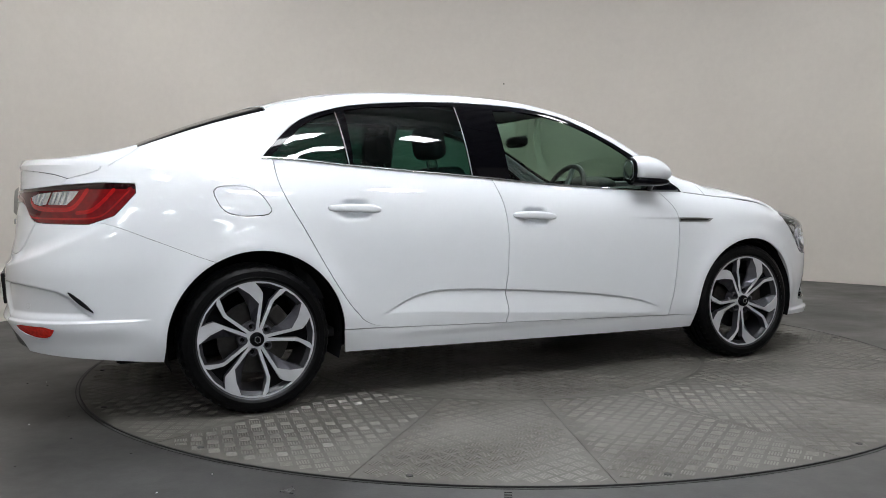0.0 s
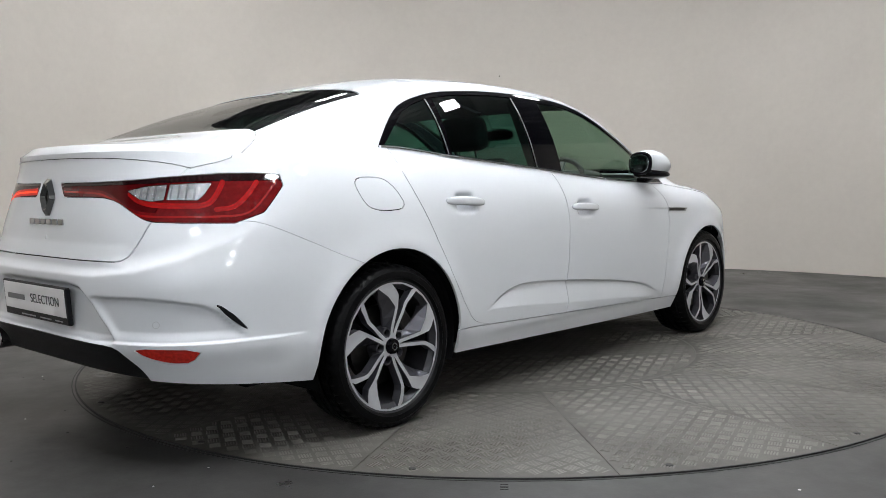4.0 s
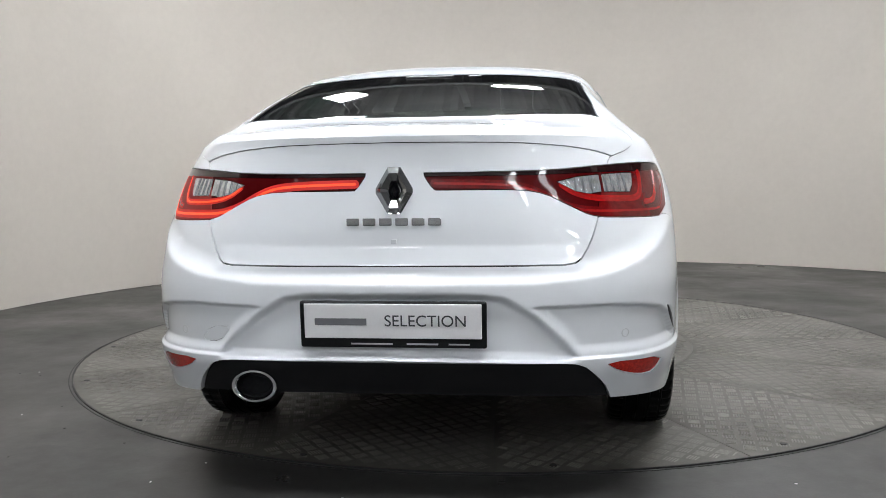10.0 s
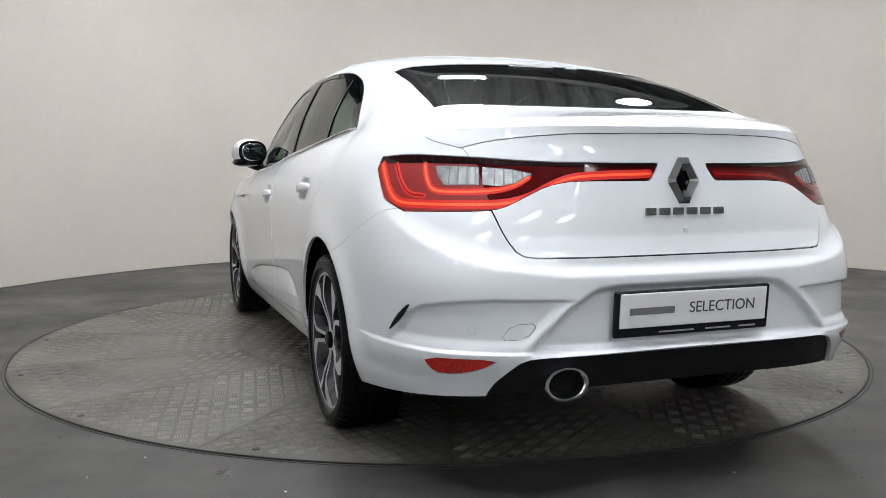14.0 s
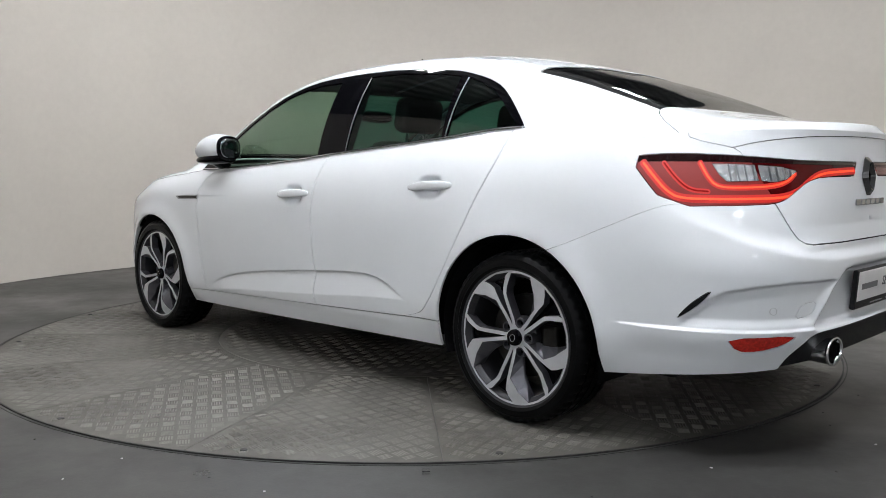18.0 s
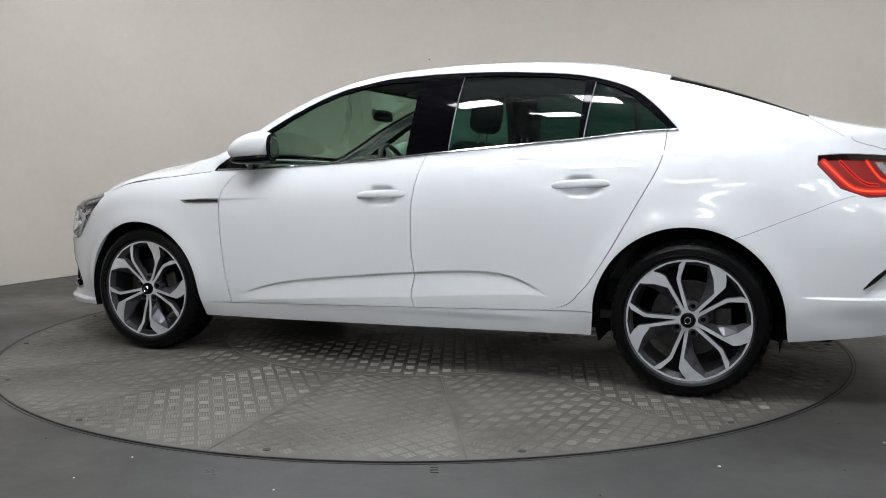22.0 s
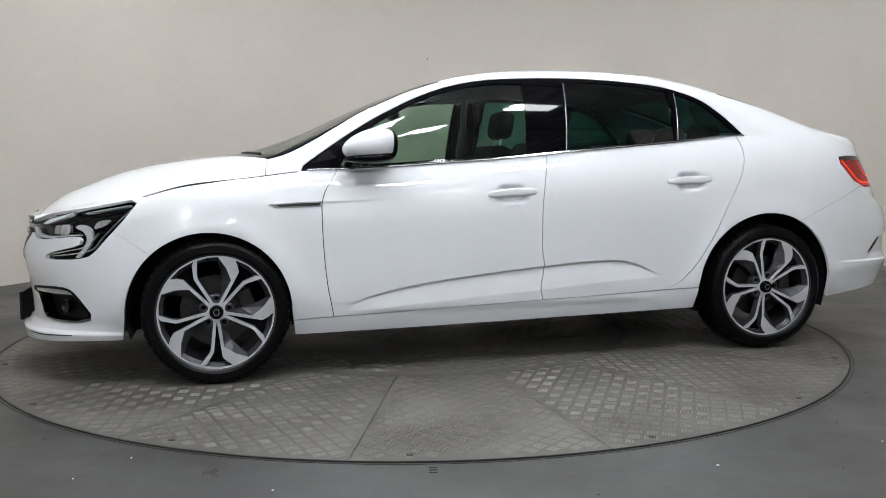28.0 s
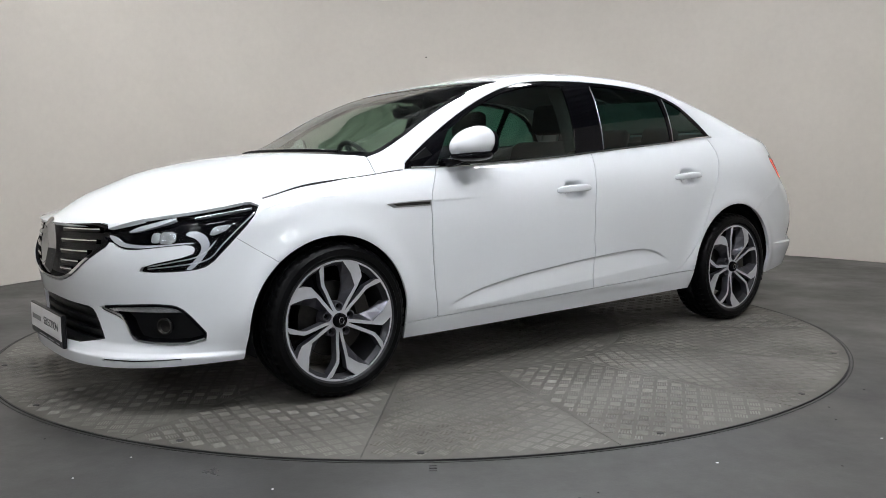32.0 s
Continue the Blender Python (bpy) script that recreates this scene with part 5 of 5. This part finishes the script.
def door_fittings(car):
    for s in (1, -1):
        for x0, z0, ln in ((1.362, .815, .245), (.445, .863, .250)):
            tilt = 2.6
            y = on_side(x0, z0 + .06) + .018
            grip = egg((ln / 2, .014, .0185), 3.0)
            for v in grip.verts:
                t = v.co.x / (ln / 2)
                v.co.y += .007 * (1 - t * t) - .004
                v.co.z += .004 * (1 - t * t)
            h = part("door_handle", flip(grip, s), PAINT, car, "white bar door handle", CAR_AT @ pose(x0, s * y, z0, 0, tilt, 0), True)
            part("handle_cap", flip(box((.03, .012, .022), (-.095, -.008, 0), .004), s), PAINT, h)
        # chrome strip and black blade on the wing

        sh, _ = carve(LOWER, outline([(2.447, .764), (2.480, .781), (2.36, .7885), (2.2495, .791), (2.2505, .767)], 0, 2, 0, lambda v: .5 - v[:, 1]), 0, .004)
        take = (lambda q: q) if s > 0 else mirrored
        blade = panel("wing_blade", [take(shifted(sh, .003))], STEEL_TRIM, car, "chrome wing blade with a dark slot", .01, CAR_AT)
        sh2, _ = carve(LOWER, outline([(2.430, .770), (2.452, .779), (2.36, .7835), (2.256, .785), (2.256, .773)], 0, 2, 0, lambda v: .5 - v[:, 1]), 0, .004)
        panel("blade_slot", [take(shifted(sh2, .0045))], STEEL, blade, "dark satin slot", .003)
        # bright line under the side windows
        pts = [(x, s * (float(edge_y(x)) + .003), float(edge_z(x)) + .004) for x in np.linspace(2.30, .07, 60)]
        part("belt_strip", tube(pts, .0075, 8, False, .8), CHROME, car, "chrome strip under the windows", CAR_AT, True)
        # divider between rear glass and quarter glass
        for name, foot_x, head_x, head_z in (("pillar_trim", 1.062, 1.030, 1.346), ("window_divider", .455, .425, 1.303)):
            pts = []
            for t in np.linspace(0, 1, 9):
                x, z = foot_x + (head_x - foot_x) * t, float(edge_z(foot_x)) + .012 + (head_z - float(edge_z(foot_x)) - .012) * t
                pts.append((x, s * (on_glass(x, z) + .001), z))
            part(name, tube(pts, .0026, 6), STEEL_TRIM, car, "thin satin metal edge", CAR_AT, True)
        part("mirror_triangle", flip(slab([(2.325, .932), (2.20, 1.018), (2.135, .960), (2.15, .938)], .012, "XZ"), 1), BLACK_PLASTIC, car, "black plastic corner piece", CAR_AT @ Matrix.Translation((0, s * .765 - .006, 0)))


def letters(text, size, depth, mat, parent, at, name="lettering", label=""):
    cu = bpy.data.curves.new(name, "FONT")
    cu.body, cu.size, cu.extrude, cu.align_x, cu.align_y = text, size, depth, "CENTER", "CENTER"
    tmp = new(name + "_curve", cu)
    me = bpy.data.meshes.new_from_object(tmp.evaluated_get(bpy.context.evaluated_depsgraph_get()))
    bpy.data.objects.remove(tmp)
    me.materials.clear()
    me.materials.append(mat)
    ob = new(name, me)
    ob.parent, ob.matrix_local = parent, at
    if label:
        ob["label"] = label
    return ob


def plate(car, at):
    """A show plate in a black holder; x is to the reader's right, z up, -y towards the reader."""
    root = new("show_plate")
    root.parent, root.matrix_local = car, CAR_AT @ at
    root["label"] = "white show plate in a black holder"
    part("plate_holder", box((.535, .018, .135), (0, 0, -.008), .006), BLACK_PLASTIC, root, "black plastic holder")
    part("plate_face", box((.508, .006, .100), (0, -.0085, .003), .002), PLATE_WHITE, root, "white plate")
    upright = pose(0, 0, 0, 90, 0, 0)
    letters("SELECTION", .046, .0006, INK, root, pose(.095, -.0120, .003) @ upright, "plate_word", "dark grey capital letters")
    part("plate_bar", box((.150, .0012, .020), (-.148, -.0120, .001)), GREY_INK, root, "grey bar of the word mark")
    for x, w in ((-.06, .12), (.085, .09), (.19, .06)):
        part("holder_print", box((w, .0012, .0045), (x, -.0095, -.063)), WHITE_INK, root, "pale small print")


def rhomb(w, h, t):
    """A pierced diamond in x, z."""
    bm = bmesh.new()
    cut = [(w * .34, h), (w, h * .10), (w, -h * .10), (w * .34, -h), (-w * .34, -h), (-w, -h * .10), (-w, h * .10), (-w * .34, h)]
    inner = [(a * .36, b * .40) for a, b in cut]
    rows = []
    for pts, y in ((cut, 0), ([(a * .70, b * .72) for a, b in cut], -t), (inner, -t * .15)):
        rows.append([bm.verts.new((a, y, b)) for a, b in pts])
    for a, b in zip(rows, rows[1:]):
        for k in range(8):
            bm.faces.new((a[k], a[(k + 1) % 8], b[(k + 1) % 8], b[k]))
    bm.faces.new(rows[0])
    return bm


def tail_fittings(car):
    plate(car, pose(-.968, 0, .536, 0, 0, -90) @ pose(0, 0, 0, 4, 0, 0))
    root = new("boot_badge")
    root.parent, root.matrix_local = car, CAR_AT @ pose(on_tail(0, .907) - .004, 0, .905, 0, 0, -90) @ pose(0, 0, 0, -5, 0, 0)
    root["label"] = "chrome diamond badge"
    part("badge_diamond", rhomb(.054, .068, .016), DARK_CHROME, root, "bright chrome diamond")
    part("badge_middle", rhomb(.017, .028, .003), BLACK_GLOSS, root, "black middle of the badge", Matrix.Translation((0, -.004, 0)))
    # chrome model name, drawn as plain bars
    for k in range(6):
        y = .120 - k * .0475
        x = on_tail(y, .818) - .004
        part("chrome_bar", box((.006, .037, .021), (x, y, .816), .002), DARK_CHROME, car, "chrome name bar", CAR_AT)
    part("boot_camera", box((.006, .016, .014), (on_tail(0, .76), 0, .760), .002), PAINT, car, "small white cap", CAR_AT)
    ring, _ = carve(LOWER, lambda v: np.abs(np.hypot(v[:, 6] - .64, v[:, 2] - .492) - .011) - .0013, 0, .0025)
    for sh in both(shifted(ring, .0008)):
        panel("parking_sensor", [sh], SATIN_CHROME, car, "round parking sensor edge", .001, CAR_AT)
    pipe = lathe([(.044, -.12), (.050, .03), (.054, .034), (.0555, .038), (.0545, .041), (.048, .0415), (.0445, .037), (.041, -.02), (.038, -.11)], 36, "Y")
    bmesh.ops.scale(pipe, vec=(1.22, 1, .86), verts=pipe.verts)
    ex = part("tailpipe", pipe, CHROME, car, "oval chrome tailpipe", CAR_AT @ pose(-.928, .412, .343, 0, 0, 90), True)
    # black cap near the mouth paints the shade deep in the pipe
    mouth_cap = lathe([(.001, .008), (.036, .008), (.0425, .030)], 28, "Y")
    bmesh.ops.scale(mouth_cap, vec=(1.22, 1, .86), verts=mouth_cap.verts)
    part("pipe_inside", mouth_cap, DARK_VOID, ex, "black cap standing for the shade inside the pipe")
    for y in (.22, -.24):
        part("valance_hook", box((.012, .055, .030), (-.945, y, .392), .006), BLACK_PLASTIC, car, "black moulded bracket", CAR_AT)
    # pale print on the rear glass
    for y, w in ((.02, .19), (-.16, .05)):
        x = .075
        part("glass_print", box((.014, w, .002), (0, 0, 0)), WHITE_INK, car, "pale printed line", CAR_AT @ pose(x, y, on_top(x, y) + .001, 0, -17, 0))


UP_V = UPPER[0]


def on_top(x, y):
    """The height of the roof, glass or bonnet at x, y."""
    d = (UP_V[:, 0] - x) ** 2 + (UP_V[:, 1] - abs(y)) ** 2
    k = np.argsort(d)[:4]
    w = 1 / (d[k] + 1e-6)
    return float((UP_V[k, 2] * w).sum() / w.sum())


def nose_fittings(car):
    plate(car, pose(3.618, 0, .302, 0, 0, 90))
    root = new("grille_badge")
    root.parent, root.matrix_local = car, CAR_AT @ pose(3.590, 0, .625, 0, 0, 90) @ pose(0, 0, 0, -6, 0, 0)
    root["label"] = "large chrome diamond badge"
    part("badge_diamond", rhomb(.086, .116, .024), DARK_CHROME, root, "bright chrome diamond")
    for s in (1, -1):
        lamp = lathe([(.030, 0), (.033, .012), (.028, .014), (.022, .004), (.001, .0)], 24, "Y")
        part("fog_lamp", lamp, STEEL, car, "round fog lamp", CAR_AT @ pose(3.345, s * .650, .342, 0, 0, -90 + s * 35), True)
    # wipers and the black scuttle
    for y0, y1, x0 in ((.50, -.05, 2.43), (-.05, -.55, 2.43)):
        pts = [(x0 + .16 * (1 - ((y0 + (y1 - y0) * t) / .72) ** 2) - .02, y0 + (y1 - y0) * t, 0) for t in np.linspace(0, 1, 12)]
        pts = [(x, y, on_top(x, y) - .002) for x, y, _ in pts]
        part("wiper", tube(pts, .0055, 8), BLACK_PLASTIC, car, "black wiper blade", CAR_AT, True)


# ---- cabin ----
def seat(car, x, y, name="front_seat"):
    root = new(name)
    root.parent, root.matrix_local = car, CAR_AT @ pose(x, y, .30)
    root["label"] = "charcoal cloth seat with a headrest"
    part("cushion", box((.50, .50, .18), (.06, 0, .10), .06, segments=3), CLOTH, root, smooth=True)
    part("backrest", box((.15, .48, .62), (-.24, 0, .46), .06, pose(0, 0, 0, 0, -16, 0), segments=3), CLOTH, root, smooth=True)
    part("headrest", box((.10, .27, .17), (-.36, 0, .885), .045, pose(0, 0, 0, 0, -10, 0), segments=3), CLOTH, root, smooth=True)
    for s in (-1, 1):
        part("headrest_post", tube([(-.33, s * .06, .74), (-.35, s * .06, .83)], .006, 8), SATIN_CHROME, root)


def cabin(car):
    for y in (.37, -.37):
        seat(car, 1.38, y)
    bench = new("rear_bench")
    bench.parent, bench.matrix_local = car, CAR_AT @ pose(.45, 0, .30)
    bench["label"] = "charcoal cloth rear bench"
    part("cushion", box((.50, 1.24, .20), (.10, 0, .12), .06, segments=3), CLOTH, bench, smooth=True)
    part("backrest", box((.16, 1.22, .60), (-.22, 0, .45), .06, pose(0, 0, 0, 0, -22, 0), segments=3), CLOTH, bench, smooth=True)
    for y in (.38, 0, -.38):
        part("headrest", box((.09, .25, .14), (-.36, y, .79), .04, pose(0, 0, 0, 0, -12, 0), segments=3), CLOTH, bench, smooth=True)
    shelf = part("parcel_shelf", box((.62, 1.20, .03), (-.22, 0, 1.06), .01), CABIN, car, "dark parcel shelf", CAR_AT)
    dash = bmesh.new()
    for bx in (((.42, 1.40, .30), (2.22, 0, .81)), ((.20, 1.38, .20), (2.06, 0, .80))):
        box(*bx, .06, bm=dash, segments=3)
    part("dashboard", dash, CABIN, car, "dark dashboard", CAR_AT, True)
    part("instrument_hood", egg((.11, .19, .05), 2.4), CABIN, car, "black instrument hood", CAR_AT @ pose(2.02, -.37, .965), True)
    part("centre_screen", box((.03, .16, .20), (1.95, 0, .86), .008, pose(0, 0, 0, 0, -12, 0)), BLACK_GLOSS, car, "dark touch screen", CAR_AT)
    wheel = new("steering_wheel")
    wheel.parent, wheel.matrix_local = car, CAR_AT @ pose(1.84, -.37, .905, 0, -66, 0)
    wheel["label"] = "black steering wheel"
    part("wheel_rim", tube([(.182 * math.cos(a), .182 * math.sin(a), 0) for a in np.linspace(0, 2 * math.pi, 41)[:-1]], .015, 10, True), CABIN, wheel, smooth=True)
    part("wheel_boss", egg((.065, .065, .03), 2.6), CABIN, wheel, smooth=True)
    for a in (0, 180, -90):
        part("wheel_spoke", box((.13, .035, .018), (.11 * math.cos(radians(a)), .11 * math.sin(radians(a)), -.004), .006, pose(0, 0, 0, 0, 0, a)), SATIN_CHROME, wheel)
    part("inside_mirror", egg((.022, .12, .034), 3), BLACK_GLOSS, car, "black inside mirror", CAR_AT @ pose(1.76, 0, 1.225, 0, 12, 0), True)
    part("mirror_stem", tube([(1.77, 0, 1.23), (1.82, 0, 1.262)], .012, 8), BLACK_PLASTIC, car, at=CAR_AT)
    part("cabin_floor", box((2.4, 1.45, .04), (1.2, 0, .30), .01), CABIN, car, "dark carpet", CAR_AT)
    for s in (1, -1):
        for x0, x1 in ((2.15, 1.24), (1.16, .28)):
            n = 14
            bm = bmesh.new()
            rows = []
            for k in range(n + 1):
                x = x0 + (x1 - x0) * k / n
                yy, zz = float(edge_y(x)), float(edge_z(x))
                rows.append([bm.verts.new((x, s * (yy - d), z)) for d, z in ((.012, zz - .004), (.06, zz - .006), (.09, zz - .06), (.10, .45))])
            for a, b in zip(rows, rows[1:]):
                for q in range(3):
                    bm.faces.new((a[q], a[q + 1], b[q + 1], b[q]))
            part("door_card", bm, CABIN, car, "dark inner door trim", CAR_AT)
        pil = tube([(1.20, s * .70, 1.00), (1.19, s * .62, 1.20), (1.20, s * .55, 1.36)], [.05, .045, .05], 8, False, .35)
        part("pillar_trim", pil, CABIN, car, "dark pillar trim", CAR_AT, True)


# ---- small marks in the booth ----
def marks():

    a = math.atan2(5.9 - WALL_MID.y, -.09 - WALL_MID.x)
    x, y = WALL_MID.x + (WALL_R - .002) * math.cos(a), WALL_MID.y + (WALL_R - .002) * math.sin(a)
    z = .938 + (y + 4.89) * .124
    dot = part("wall_mark", lathe([(.001, .002), (.007, .002), (.008, 0)], 10, "Y"), BLACK_PLASTIC, at=pose(x, y, z, 0, 0, 180 + math.degrees(a) - 90), smooth=True)
    tagged(dot, "tiny dark plug in the pale wall", "wall plug")
    for k in range(2):
        sq = [(-.012, -.010), (.012, -.010), (.012, .010), (-.012, .010)]
        o = part("floor_mark", tube([(px, py, 0) for px, py in sq], .0014, 6, True), RIM_STEEL, at=pose(.025, -2.300 - .024 * k, -.0035))
        tagged(o, "small square outline scribed in the floor", "floor mark", "scribed squares by the turntable")
    rng = random.Random(5)
    for k in range(26):
        r, a = rng.uniform(2.32, 2.8), rng.uniform(math.pi * 1.08, math.pi * 1.92)
        bm = bmesh.new()
        pts = [(rng.uniform(.002, .006) * math.cos(t), rng.uniform(.002, .006) * math.sin(t)) for t in np.linspace(0, 2 * math.pi, 7)[:-1]]
        join(bm, slab(pts, .0015))
        o = part("floor_crumb", bm, PLATE_WHITE if k % 3 == 0 else RIM_STEEL, at=pose(r * math.cos(a), r * math.sin(a), -.004))
        tagged(o, "tiny crumb of grit on the grey floor", "grit", "grit on the floor")


booth_wall()
hall()
battens()
floor_ring()
TABLE = turntable()
CAR = thing("car", "glossy white four-door saloon on the turntable", "car")
car_body(CAR)
car_shell(CAR)
wheels(CAR)
mirrors(CAR)
door_fittings(CAR)
tail_fittings(CAR)
nose_fittings(CAR)
cabin(CAR)
marks()
motions()
